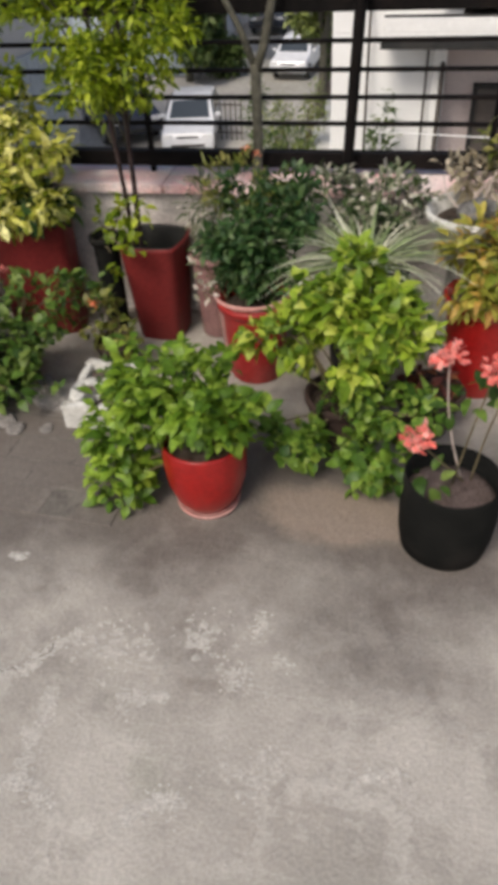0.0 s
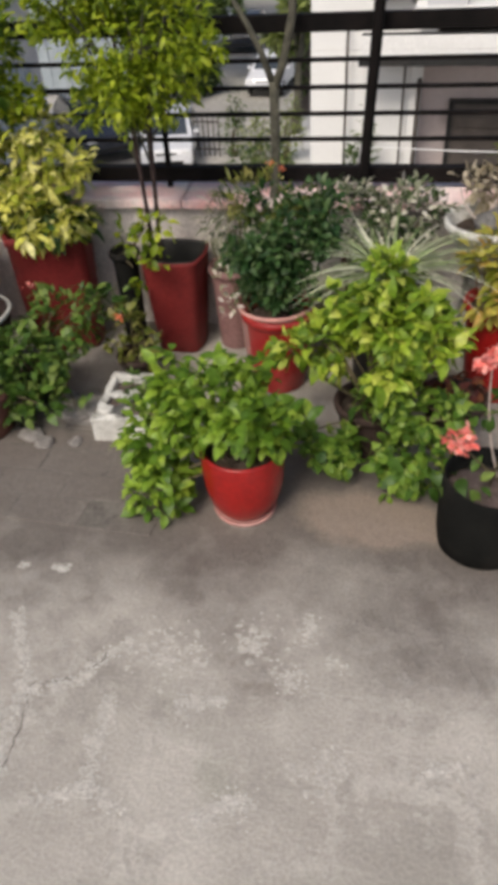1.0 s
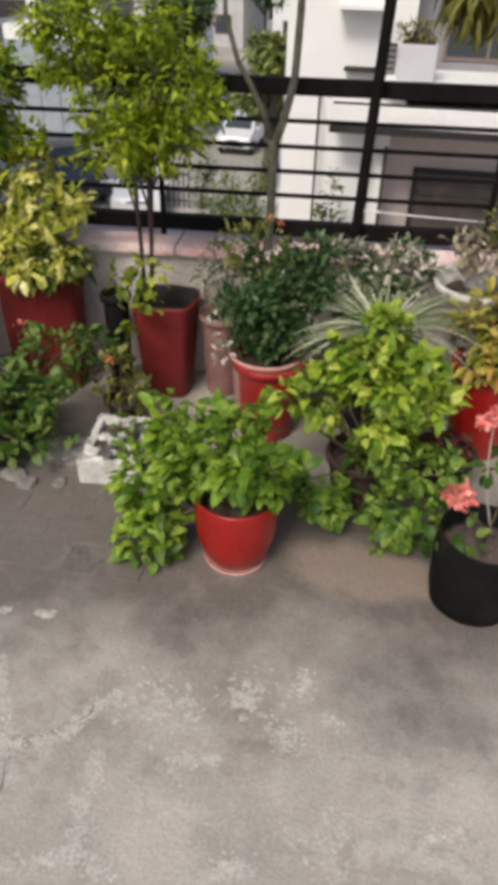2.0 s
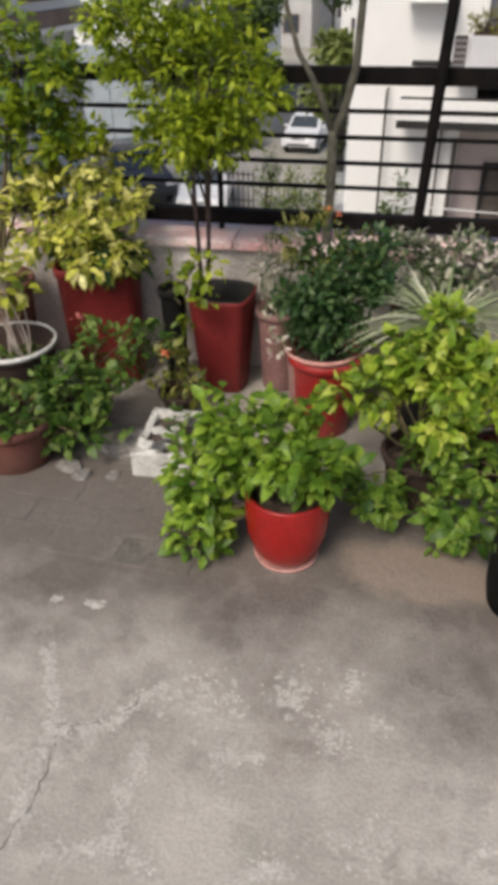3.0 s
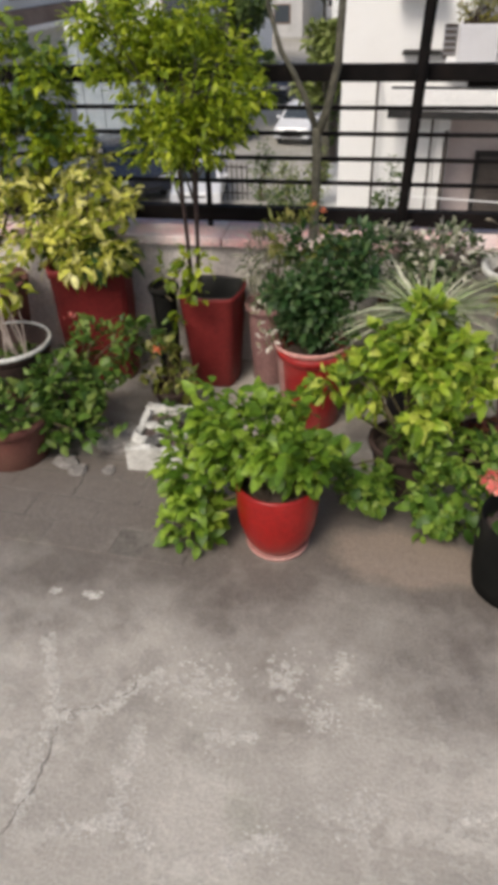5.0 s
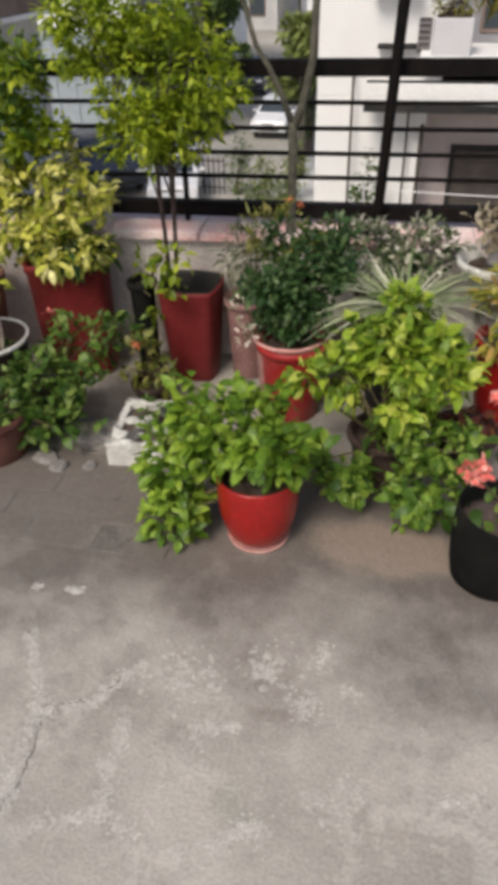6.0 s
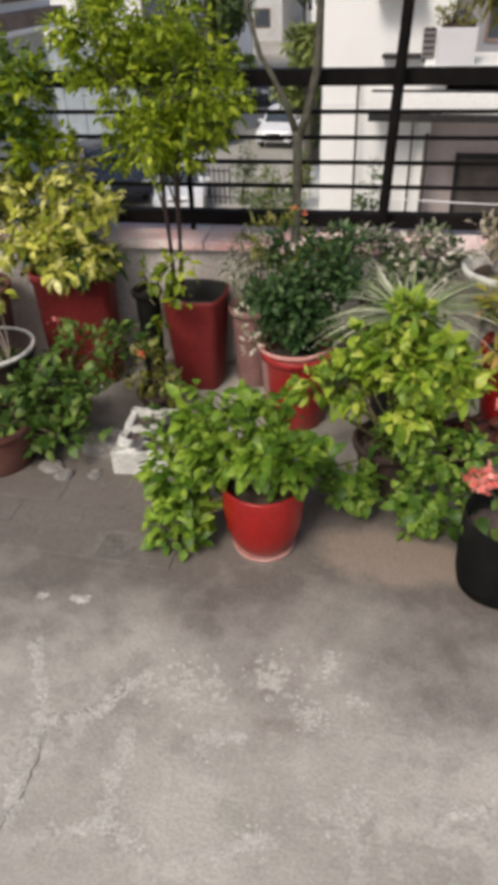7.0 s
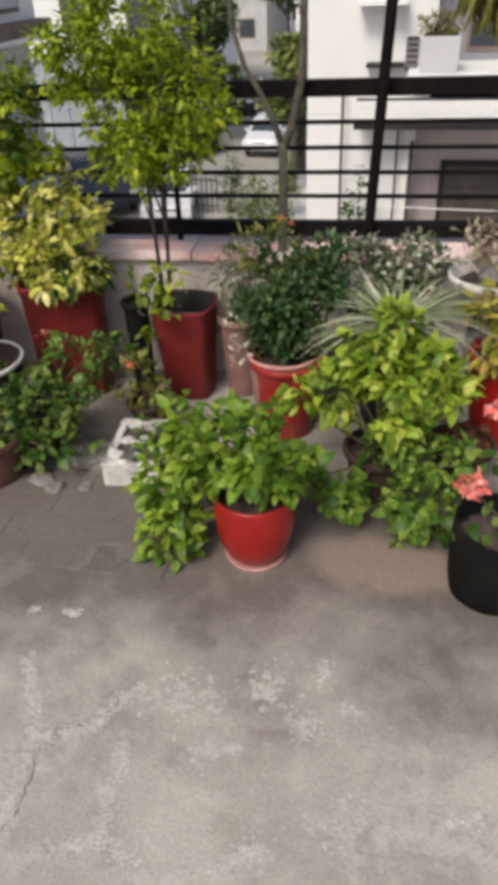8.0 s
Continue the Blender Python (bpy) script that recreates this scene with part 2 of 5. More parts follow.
M_SLATEB = surface("slate_grey_plaster", [(0.25, 0.25, 0.275), (0.33, 0.33, 0.355)], 1.2, 70, 0.9, 0.25, grime=0.3, grime_col=(0.17, 0.165, 0.165), grime_scale=0.8)
M_BROWNB = surface("brown_slab_edge", [(0.17, 0.12, 0.10), (0.25, 0.19, 0.16)], 1.4, 70, 0.85, 0.25)
M_DARKSTEEL = surface("dark_shutter_steel", [(0.06, 0.05, 0.045), (0.10, 0.085, 0.075)], 3, 30, 0.5, 0.15)
M_PALEGLASS = surface("curtained_glass", [(0.50, 0.54, 0.57), (0.62, 0.65, 0.67)], 1.2, 30, 0.12, 0.02, spec=0.6, grime=0.2, grime_col=(0.25, 0.27, 0.28), grime_scale=1.1)
M_BLUEGREY = surface("bluish_grey_steel", [(0.30, 0.35, 0.39), (0.40, 0.45, 0.49)], 2, 40, 0.45, 0.08, grime=0.3, grime_col=(0.2, 0.2, 0.2))
M_ROAD = surface("dusty_road", [(0.58, 0.575, 0.56), (0.68, 0.675, 0.66)], 0.5, 9, 0.9, 0.2, grime=0.25, grime_col=(0.15, 0.145, 0.135), grime_scale=0.3)
M_GROUND = surface("dry_ground", [(0.36, 0.34, 0.31), (0.47, 0.445, 0.41)], 0.3, 6, 0.95, 0.2, grime=0.4, grime_col=(0.08, 0.10, 0.05), grime_scale=0.12)
M_CARW = surface("silver_car_paint", [(0.68, 0.69, 0.73), (0.76, 0.77, 0.80)], 2, 40, 0.25, 0.02, spec=0.6, grime=0.1)
M_CARD = surface("dark_car_paint", [(0.03, 0.035, 0.05), (0.05, 0.055, 0.07)], 2, 40, 0.25, 0.02, spec=0.6, grime=0.1)
M_RUBBER = surface("tyre_rubber", [(0.015, 0.015, 0.015), (0.03, 0.03, 0.03)], 9, 60, 0.8, 0.2)
M_RIM = surface("wheel_alloy", [(0.4, 0.4, 0.4), (0.5, 0.5, 0.5)], 9, 60, 0.35, 0.05, metal=0.8)
M_LAMP = surface("headlamp_glass", [(0.7, 0.72, 0.74), (0.8, 0.8, 0.82)], 9, 60, 0.15, 0.02, spec=0.7, grime=0.0)


def glass_mat():
    m, nt, b, add = mat_base("dark_window_glass")
    b.inputs["Base Color"].default_value = (0.05, 0.06, 0.07, 1)
    b.inputs["Roughness"].default_value, b.inputs["Specular IOR Level"].default_value = 0.08, 0.8
    return m


M_GLASS = glass_mat()
L_FRONT = [(0.06, 0.13, 0.010), (0.12, 0.22, 0.018), (0.20, 0.32, 0.03), (0.31, 0.43, 0.05)]
L_COLEUS = [(0.08, 0.15, 0.012), (0.17, 0.28, 0.020), (0.31, 0.42, 0.034), (0.47, 0.52, 0.09)]
L_CROTON = [(0.09, 0.135, 0.013), (0.32, 0.36, 0.03), (0.62, 0.60, 0.11), (0.78, 0.74, 0.32)]
M_LFRONT, M_LFRONT_I = leaf_mat("bright_green_leaf", L_FRONT, True), leaf_mat("bright_green_leaf_mass", L_FRONT)
M_LCOL, M_LCOL_I = leaf_mat("lime_green_leaf", L_COLEUS, True), leaf_mat("lime_green_leaf_mass", L_COLEUS)
M_LCRO, M_LCRO_I = leaf_mat("yellow_variegated_leaf", L_CROTON, True), leaf_mat("yellow_variegated_leaf_mass", L_CROTON)
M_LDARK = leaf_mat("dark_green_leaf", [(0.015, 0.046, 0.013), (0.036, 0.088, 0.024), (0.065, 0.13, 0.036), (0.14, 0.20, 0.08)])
M_LTREE = leaf_mat("olive_green_leaf", [(0.085, 0.143, 0.008), (0.20, 0.283, 0.015), (0.355, 0.448, 0.025), (0.55, 0.61, 0.055)], through_amount=0.5)
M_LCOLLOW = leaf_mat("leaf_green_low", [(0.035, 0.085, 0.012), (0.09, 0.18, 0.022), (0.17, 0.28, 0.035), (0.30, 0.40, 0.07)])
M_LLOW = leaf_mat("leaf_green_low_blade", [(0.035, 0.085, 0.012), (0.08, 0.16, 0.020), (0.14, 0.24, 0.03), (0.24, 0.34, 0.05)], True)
M_LROSE = leaf_mat("mid_green_leaf", [(0.03, 0.07, 0.010), (0.065, 0.13, 0.018), (0.115, 0.20, 0.03), (0.21, 0.28, 0.065)])
M_LREDDISH = leaf_mat("reddish_leaf", [(0.07, 0.018, 0.014), (0.15, 0.035, 0.022), (0.22, 0.09, 0.035)])
M_LPALE = leaf_mat("whitish_blossom", [(0.16, 0.20, 0.08), (0.45, 0.42, 0.32), (0.68, 0.62, 0.54), (0.74, 0.66, 0.60)])
M_LVAR = leaf_mat("white_green_leaf", [(0.03, 0.06, 0.018), (0.07, 0.11, 0.035), (0.34, 0.34, 0.24), (0.78, 0.73, 0.63)])
M_LSPID = leaf_mat("pale_striped_leaf", [(0.22, 0.30, 0.13), (0.38, 0.44, 0.24), (0.58, 0.60, 0.44), (0.70, 0.69, 0.56)], True)
M_LORANGE = leaf_mat("orange_yellow_leaf", [(0.14, 0.19, 0.02), (0.30, 0.32, 0.04), (0.48, 0.42, 0.08), (0.50, 0.28, 0.07)])
M_LDRY = leaf_mat("dry_beige_leaf", [(0.24, 0.20, 0.12), (0.42, 0.36, 0.25), (0.52, 0.46, 0.36)])
M_LFAR = leaf_mat("street_tree_leaf", [(0.03, 0.06, 0.015), (0.06, 0.10, 0.025), (0.10, 0.15, 0.04), (0.17, 0.21, 0.07)])
M_LFARY = leaf_mat("pale_street_leaf", [(0.09, 0.12, 0.03), (0.16, 0.20, 0.05), (0.24, 0.29, 0.08), (0.34, 0.38, 0.14)])
M_LOLIVE = leaf_mat("dull_olive_leaf", [(0.06, 0.08, 0.012), (0.12, 0.14, 0.02), (0.21, 0.22, 0.045), (0.32, 0.29, 0.10)])
M_LHANG = leaf_mat("olive_drooping_leaf", [(0.10, 0.10, 0.015), (0.18, 0.17, 0.03), (0.26, 0.23, 0.05)])

# ---- mesh helpers ----


def part(name, bm, material, parent=None, label="", smooth=False):
    me = bpy.data.meshes.new(name)
    bm.to_mesh(me)
    bm.free()
    if smooth:
        me.polygons.foreach_set("use_smooth", [True] * len(me.polygons))
    me.materials.append(material)
    ob = new(name, me)
    if parent is not None:
        ob.parent = parent
    return tagged(ob, label) if label else ob


def empty(name, at, label, category, group="", kind=""):
    ob = new(name)
    ob.location = at
    return tagged(ob, label, category, group, kind)


def box(bm, x0, x1, y0, y1, z0, z1, bevel=0.0, turn=0.0):
    """A block; bevelled when asked for."""
    r = bmesh.ops.create_cube(bm, size=1.0)
    vs = r["verts"]
    m = Matrix.Translation(((x0 + x1) / 2, (y0 + y1) / 2, (z0 + z1) / 2)) @ Matrix.Rotation(radians(turn), 4, "Z") @ Matrix.Diagonal((x1 - x0, y1 - y0, z1 - z0, 1))
    bmesh.ops.transform(bm, matrix=m, verts=vs)
    if bevel:
        es = {e for v in vs for e in v.link_edges}
        bmesh.ops.bevel(bm, geom=list(es), offset=bevel, segments=2, affect="EDGES", profile=0.6)
    return bm


def lathe(bm, profile, n=32, wob=0.0, square=0.0, seed=0, sx=1.0, sy=1.0, caps=(True, True)):
    """Turns (radius, height) pairs round z. square: 0 round, towards 1 square with rounded corners."""
    rr = random.Random(seed)
    ph = [rr.uniform(0, 6.28) for _ in range(3)]
    rings = []
    for r, z in profile:
        ring = []
        for i in range(n):
            a = 2 * math.pi * (i + 0.5) / n
            c, s = math.cos(a), math.sin(a)
            k = 1.0
            if square:
                k = (1 - square) + square / max(abs(c), abs(s)) * 0.97
            k *= 1 + wob * (math.sin(2 * a + ph[0] + 9 * z) + 0.6 * math.sin(3 * a + ph[1] - 14 * z) + 0.3 * math.sin(5 * a + ph[2]))
            ring.append(bm.verts.new((r * k * c * sx, r * k * s * sy, z)))
        rings.append(ring)
    for a, b2 in zip(rings, rings[1:]):
        for i in range(n):
            bm.faces.new((a[i], a[(i + 1) % n], b2[(i + 1) % n], b2[i]))
    if caps[0]:
        bm.faces.new(list(reversed(rings[0])))
    if caps[1]:
        bm.faces.new(rings[-1])
    return bm


def tube(bm, pts, radii, n=8):
    """A tapered limb through the points."""
    pts = [Vector(p) for p in pts]
    rings = []
    for i, p in enumerate(pts):
        d = (pts[min(i + 1, len(pts) - 1)] - pts[max(i - 1, 0)]).normalized()
        u = d.cross(Vector((0.31, 0.95, 0.1))).normalized()
        v = d.cross(u)
        rings.append([bm.verts.new(p + radii[i] * (math.cos(2 * math.pi * k / n) * u + math.sin(2 * math.pi * k / n) * v)) for k in range(n)])
    for a, b2 in zip(rings, rings[1:]):
        for k in range(n):
            bm.faces.new((a[k], a[(k + 1) % n], b2[(k + 1) % n], b2[k]))
    bm.faces.new(list(reversed(rings[0])))
    bm.faces.new(rings[-1])
    return bm


def bent(p, q, sag, rr, n=6):
    """Points of a slightly wandering curve from p to q."""
    p, q = Vector(p), Vector(q)
    off = Vector((rr.uniform(-1, 1), rr.uniform(-1, 1), rr.uniform(-0.3, 0.6))) * sag
    return [p.lerp(q, k / n) + off * math.sin(math.pi * k / n) for k in range(n + 1)]


def leaf_shape(length, width, droop=0.25, fold=0.25, wave=0.0, tipped=0.62):
    """A pointed blade along +x, folded on its midrib, bending down to the tip."""
    xs = (0.0, 0.22, 0.5, 0.78, 1.0)
    ws = (0.06, 0.72, 1.0, tipped, 0.0)
    v, f = [], []
    for i, (x, w) in enumerate(zip(xs, ws)):
        z = -droop * length * x * x + 0.06 * length * math.sin(math.pi * x)
        hw = w * width / 2
        up = fold * hw + wave * length * math.sin(9 * x)
        if i == 4:
            v.append((x * length, 0, z))
        else:
            v += [(x * length, hw, z + up), (x * length, 0, z), (x * length, -hw, z + up * 0.8)]
    for i in range(3):
        a, c = 3 * i, 3 * i + 3
        f += [(a, c, c + 1, a + 1), (a + 1, c + 1, c + 2, a + 2)]
    f += [(9, 12, 10), (10, 12, 11)]
    return np.array(v), f


def strap_shape(length, width, droop, n=6):
    """A long narrow blade that rises and arches over."""
    v, f = [], []
    for i in range(n + 1):
        x = i / n
        w = width / 2 * (0.75 + 0.5 * math.sin(math.pi * min(x * 1.3, 1))) * (1 - x ** 3) + 0.0004
        z = length * (0.55 * x - droop * x * x)
        v += [(x * length * 0.9, w, z + w * 0.5), (x * length * 0.9, 0, z), (x * length * 0.9, -w, z + w * 0.5)]
    for i in range(n):
        a, c = 3 * i, 3 * i + 3
        f += [(a, c, c + 1, a + 1), (a + 1, c + 1, c + 2, a + 2)]
    return np.array(v), f


def mesh_of(name, vf, material):
    me = bpy.data.meshes.new(name)
    me.from_pydata([tuple(p) for p in vf[0]], [], vf[1])
    me.polygons.foreach_set("use_smooth", [True] * len(me.polygons))
    me.materials.append(material)
    return me


def spots(lobes, count, rr, hollow=0.5):
    """Places and outward directions in a crown made of ellipsoid lobes (centre, radii, weight), denser towards its shell, with gaps."""
    tot = sum(l[2] for l in lobes)
    got = []
    tries = 0
    while len(got) < count and tries < count * 12:
        tries += 1
        k = rr.uniform(0, tot)
        for c, r, w in lobes:
            k -= w
            if k <= 0:
                break
        d = Vector((rr.gauss(0, 1), rr.gauss(0, 1), rr.gauss(0, 1))).normalized()
        q = rr.uniform(hollow ** 3, 1.0) ** (1 / 3)
        p = Vector(c) + Vector((d.x * r[0], d.y * r[1], d.z * r[2])) * q
        bump = noise.noise(p * 9.0)
        if bump < -0.22 or (q > 0.85 and bump < 0.0):
            continue
        out = Vector((d.x / r[0], d.y / r[1], d.z / r[2])).normalized()
        if -0.5 < p.z < 0.012 and p.y < 3:
            continue
        got.append((p, out))
    return got


def ragged(lobes, rr, n, size=0.3):
    """The lobes with small sprays added round their shells, for an uneven outline."""
    more = []
    for i in range(n):
        c, r, w = lobes[i % len(lobes)]
        d = Vector((rr.gauss(0, 1), rr.gauss(0, 1), rr.gauss(0.2, 0.8))).normalized()
        k = size * rr.uniform(0.7, 1.3)
        m = sum(r) / 3
        more.append(((c[0] + d.x * r[0] * 1.05, c[1] + d.y * r[1] * 1.05, c[2] + d.z * r[2] * 1.05), (m * k * (0.5 + abs(d.x)), m * k * (0.5 + abs(d.y)), m * k * (0.5 + abs(d.z))), w * k * 0.5))
    return lobes + more


def turn_to(out, rr, lift=0.35, jitter=0.7):
    """A turn that lays a blade's length outwards and its face to the sky."""
    d = (out + Vector((rr.gauss(0, jitter), rr.gauss(0, jitter), rr.gauss(0, jitter * 0.6) + lift * 0.4))).normalized()
    up = (Vector((rr.gauss(0, 0.35), rr.gauss(0, 0.35), 1.0)) + out * 0.5).normalized()
    y = up.cross(d)
    if y.length < 1e-3:
        y = Vector((0, 1, 0))
    y.normalize()
    z = d.cross(y)
    return Matrix((d, y, z)).transposed()


def leaf_mass(name, places, shapes, material, parent, rr, size=(0.7, 1.2), lift=0.35, jitter=0.7, label="", stuff=True):
    """Many leaves joined into one mesh."""
    V, F, base = [], [], 0
    for p, out in places:
        sv, sf = shapes[rr.randrange(len(shapes))]
        m = np.array(turn_to(out, rr, lift, jitter)) * rr.uniform(*size)
        V.append(sv @ m.T + np.array(p))
        F += [tuple(i + base for i in f) for f in sf]
        base += len(sv)
    me = bpy.data.meshes.new(name)
    me.from_pydata(np.concatenate(V).tolist(), [], F)
    me.polygons.foreach_set("use_smooth", [True] * len(me.polygons))
    me.materials.append(material)
    ob = new(name, me)
    if parent is not None:
        ob.parent = parent
        ob.matrix_parent_inverse = Matrix.Translation(parent.location).inverted()
    if label:
        tagged(ob, label)
    if stuff:
        tagged(ob, kind="stuff")
    return ob


def leaf_parts(places, meshes, parent, rr, size=(0.75, 1.2), lift=0.35, jitter=0.7):
    """Single leaves, each an object on shared mesh data."""
    inv = Matrix.Translation(parent.location).inverted()
    for p, out in places:
        ob = new("leaf", meshes[rr.randrange(len(meshes))])
        ob.parent = parent
        ob.matrix_parent_inverse = inv
        ob.matrix_basis = Matrix.Translation(p) @ turn_to(out, rr, lift, jitter).to_4x4() @ Matrix.Scale(rr.uniform(*size), 4)


def stems(parent, base, lobes, rr, material, count=7, r0=0.006, r1=0.002, sag=0.03, spread=0.03):
    """Stems from the soil up into the crown, each its own mesh."""
    inv = Matrix.Translation(parent.location).inverted()
    for i in range(count):
        c, r, w = lobes[i % len(lobes)]
        q = Vector(c) + Vector((rr.uniform(-0.6, 0.6) * r[0], rr.uniform(-0.6, 0.6) * r[1], rr.uniform(-0.2, 0.6) * r[2]))
        p = Vector(base) + Vector((rr.uniform(-spread, spread), rr.uniform(-spread, spread), 0))
        pts = bent(p, q, sag, rr)
        bm = tube(bmesh.new(), pts, [r0 + (r1 - r0) * k / 6 for k in range(7)], 6)
        ob = part("stem", bm, material, parent, smooth=True)
        ob.matrix_parent_inverse = inv


def pot_profile(rb, rt, h, lip=0.012, wall=0.008, soil=0.03):
    """Outside, rolled rim and inside down to just under the soil."""
    deep = soil + 0.03
    return [(rb * 0.96, 0.0), (rb, 0.006), (rb + (rt - rb) * 0.45, h * 0.42), (rt - 0.002, h - 0.04), (rt - 0.001, h - 0.032), (rt + lip * 0.7, h - 0.028), (rt + lip, h - 0.018), (rt + lip, h - 0.006), (rt + lip * 0.6, h), (rt, h), (rt - wall * 0.6, h - 0.004), (rt - wall - max(0.0, deep - 0.06) * 1.25 * (rt - rb) / h, h - deep)]


def soil_disc(parent, r, z, material, seed, square=0.0, sx=1.0, sy=1.0, name="soil"):
    bm = lathe(bmesh.new(), [(r * 0.98, z - 0.03), (r, z - 0.006), (r * 0.8, z + 0.004), (r * 0.4, z + 0.008), (r * 0.05, z + 0.006)], 24, 0.012, square, seed, sx, sy)
    return part(name, bm, material, parent, smooth=True)


def round_pot(name, at, rb, rt, h, material, label, seed, soil_mat=None, saucer=None, lip=0.012, wob=0.004, category="potted plant", depth=0.03):
    """A thing: pot with rolled rim and soil; plants are added as its parts."""
    e = empty(name, at, label, category)
    part("pot", lathe(bmesh.new(), pot_profile(rb, rt, h, lip, soil=depth), 40, wob, 0.0, seed), material, e, smooth=True)
    soil_disc(e, rt - 0.008 - max(0.0, depth - 0.03) * 1.25 * (rt - rb) / h, h - depth, soil_mat or M_SOIL, seed)
    if saucer:
        part("saucer", lathe(bmesh.new(), [(rb * 1.1, 0.002), (rb * 1.25, 0.004), (rb * 1.36, 0.028), (rb * 1.32, 0.03), (rb * 1.2, 0.01), (rb * 0.5, 0.008)], 36, 0.006, 0, seed), saucer, e, "faded pink saucer", True)
    return e


# ---- structure: terrace, parapet, railing ----
bm = bmesh.new()
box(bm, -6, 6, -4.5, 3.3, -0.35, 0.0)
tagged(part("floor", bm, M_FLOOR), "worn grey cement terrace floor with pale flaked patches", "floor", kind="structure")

bm = box(bmesh.new(), -6, 6, 2.785, 3.02, 0.0, 0.508)
tagged(part("wall_north", bm, M_WALL), "low limewashed parapet wall with brownish stains", "wall", kind="structure")
coping = tagged(new("coping"), "pinkish cement coping along the parapet", "coping", kind="structure")
rr = random.Random(3)
x = -6.0
while x < 6:
    w = 0.92
    bm = box(bmesh.new(), x + 0.003, min(x + w - 0.003, 6), 2.75, 3.10, 0.51, 0.548 + rr.uniform(-0.002, 0.002), 0.006)
    part("coping_slab", bm, M_COPING, coping)
    x += w
for nm, b4 in (("wall_west", (-6.2, -6.0, -4.5, 3.02)), ("wall_east", (6.0, 6.2, -4.5, 3.02)), ("wall_south", (-6.2, 6.2, -4.7, -4.5))):
    bm = box(bmesh.new(), *b4, -0.35, 0.9)
    tagged(part(nm, bm, M_WALL), "plain limewashed terrace parapet", "wall", kind="structure")
bm = box(bmesh.new(), -6.0, 6.0, 2.9, 3.02, -5.2, -0.36)
tagged(part("wall_below", bm, M_WALL), "plain house wall below the terrace", "wall", kind="structure")

rail = empty("railing", (0, 2.9, 0.52), "black painted iron railing on the parapet coping", "railing")
RI = Matrix.Translation(rail.location).inverted()


def rail_part(name, bm, label=""):
    ob = part(name, bm, M_IRON, rail, label)
    ob.matrix_parent_inverse = RI
    return ob


TURN = radians(3.5)


def turned(ob):
    """Lay a straight piece of the parapet along its true line."""
    pv = Matrix.Translation((0, 2.9, 0))
    ob.matrix_world = pv @ Matrix.Rotation(TURN, 4, "Z") @ pv.inverted() @ ob.matrix_world
    return ob


rail_part("top_rail", box(bmesh.new(), -6, 6, 2.88, 2.92, 1.074, 1.129, 0.004))
rail_part("bottom_rail", box(bmesh.new(), -6, 6, 2.875, 2.925, 0.572, 0.628, 0.004))
for z in (0.988, 0.900, 0.812, 0.724):
    rail_part("bar", box(bmesh.new(), -6, 6, 2.892, 2.908, z - 0.007, z + 0.007, 0.002))
for x in (-5.56, -4.30, -3.04, -1.79, -0.555, 0.70, 1.95, 3.2, 4.46, 5.7):
    rail_part("upright", box(bmesh.new(), x - 0.009, x + 0.009, 2.8935, 2.9165, 0.545, 1.075, 0.002))
bpy.context.view_layer.update()
for ob in (rail, coping, bpy.data.objects["wall_north"], bpy.data.objects["wall_below"]):
    turned(ob)
# pole standing on the coping close before the railing
pole = empty("pole", (0.205, 2.838, 0.548), "black painted iron pole standing on the coping before the railing", "pole")
b2 = tube(bmesh.new(), [(0.0, 0.0, 0.002), (0.002, 0.0, 0.05), (0.0245, -0.001, 0.57), (0.05, -0.002, 1.12), (0.085, -0.004, 1.75)], [0.0195] * 5, 12)
part("shaft", b2, M_IRON, pole, smooth=True)
part("base_plate", box(bmesh.new(), -0.05, 0.05, -0.05, 0.03, 0.002, 0.010, 0.002), M_IRON, pole)

# ---- potted plants ----
S_OVAL = [leaf_shape(0.060, 0.036, 0.25, 0.3), leaf_shape(0.052, 0.034, 0.4, 0.2), leaf_shape(0.066, 0.034, 0.15, 0.35), leaf_shape(0.045, 0.032, 0.5, 0.1)]
S_LONG = [leaf_shape(0.085, 0.034, 0.35, 0.3), leaf_shape(0.075, 0.036, 0.2, 0.3), leaf_shape(0.095, 0.032, 0.5, 0.2)]
S_SMALL = [leaf_shape(0.034, 0.017, 0.25, 0.3), leaf_shape(0.028, 0.016, 0.4, 0.2), leaf_shape(0.040, 0.016, 0.1, 0.3)]
S_TINY = [leaf_shape(0.022, 0.009, 0.2, 0.3), leaf_shape(0.018, 0.009, 0.3, 0.2)]
S_BROAD = [leaf_shape(0.075, 0.052, 0.35, 0.25), leaf_shape(0.065, 0.05, 0.2, 0.3), leaf_shape(0.085, 0.05, 0.5, 0.2)]
S_NEEDLE = [leaf_shape(0.045, 0.008, 0.2, 0.3), leaf_shape(0.055, 0.008, 0.4, 0.3)]

# bushy plant in the bright red pot
rr = random.Random(11)
A = empty("red_pot_plant", (-0.015, 1.665, 0), "bright green bushy plant spilling from a glossy red pot", "potted plant")
part("pot", lathe(bmesh.new(), [(0.066, 0.012), (0.078, 0.018), (0.098, 0.05), (0.112, 0.10), (0.118, 0.15), (0.1195, 0.20), (0.118, 0.236), (0.117, 0.243), (0.112, 0.245), (0.108, 0.238), (0.106, 0.18)], 44, 0.003, 0, 1), M_RED, A, smooth=True)
soil_disc(A, 0.108, 0.215, M_SOIL, 1)
part("saucer", lathe(bmesh.new(), [(0.080, 0.001), (0.088, 0.003), (0.094, 0.016), (0.091, 0.017), (0.084, 0.011), (0.04, 0.010)], 36, 0.006, 0, 1), M_PINK, A, "faded pink saucer", True)
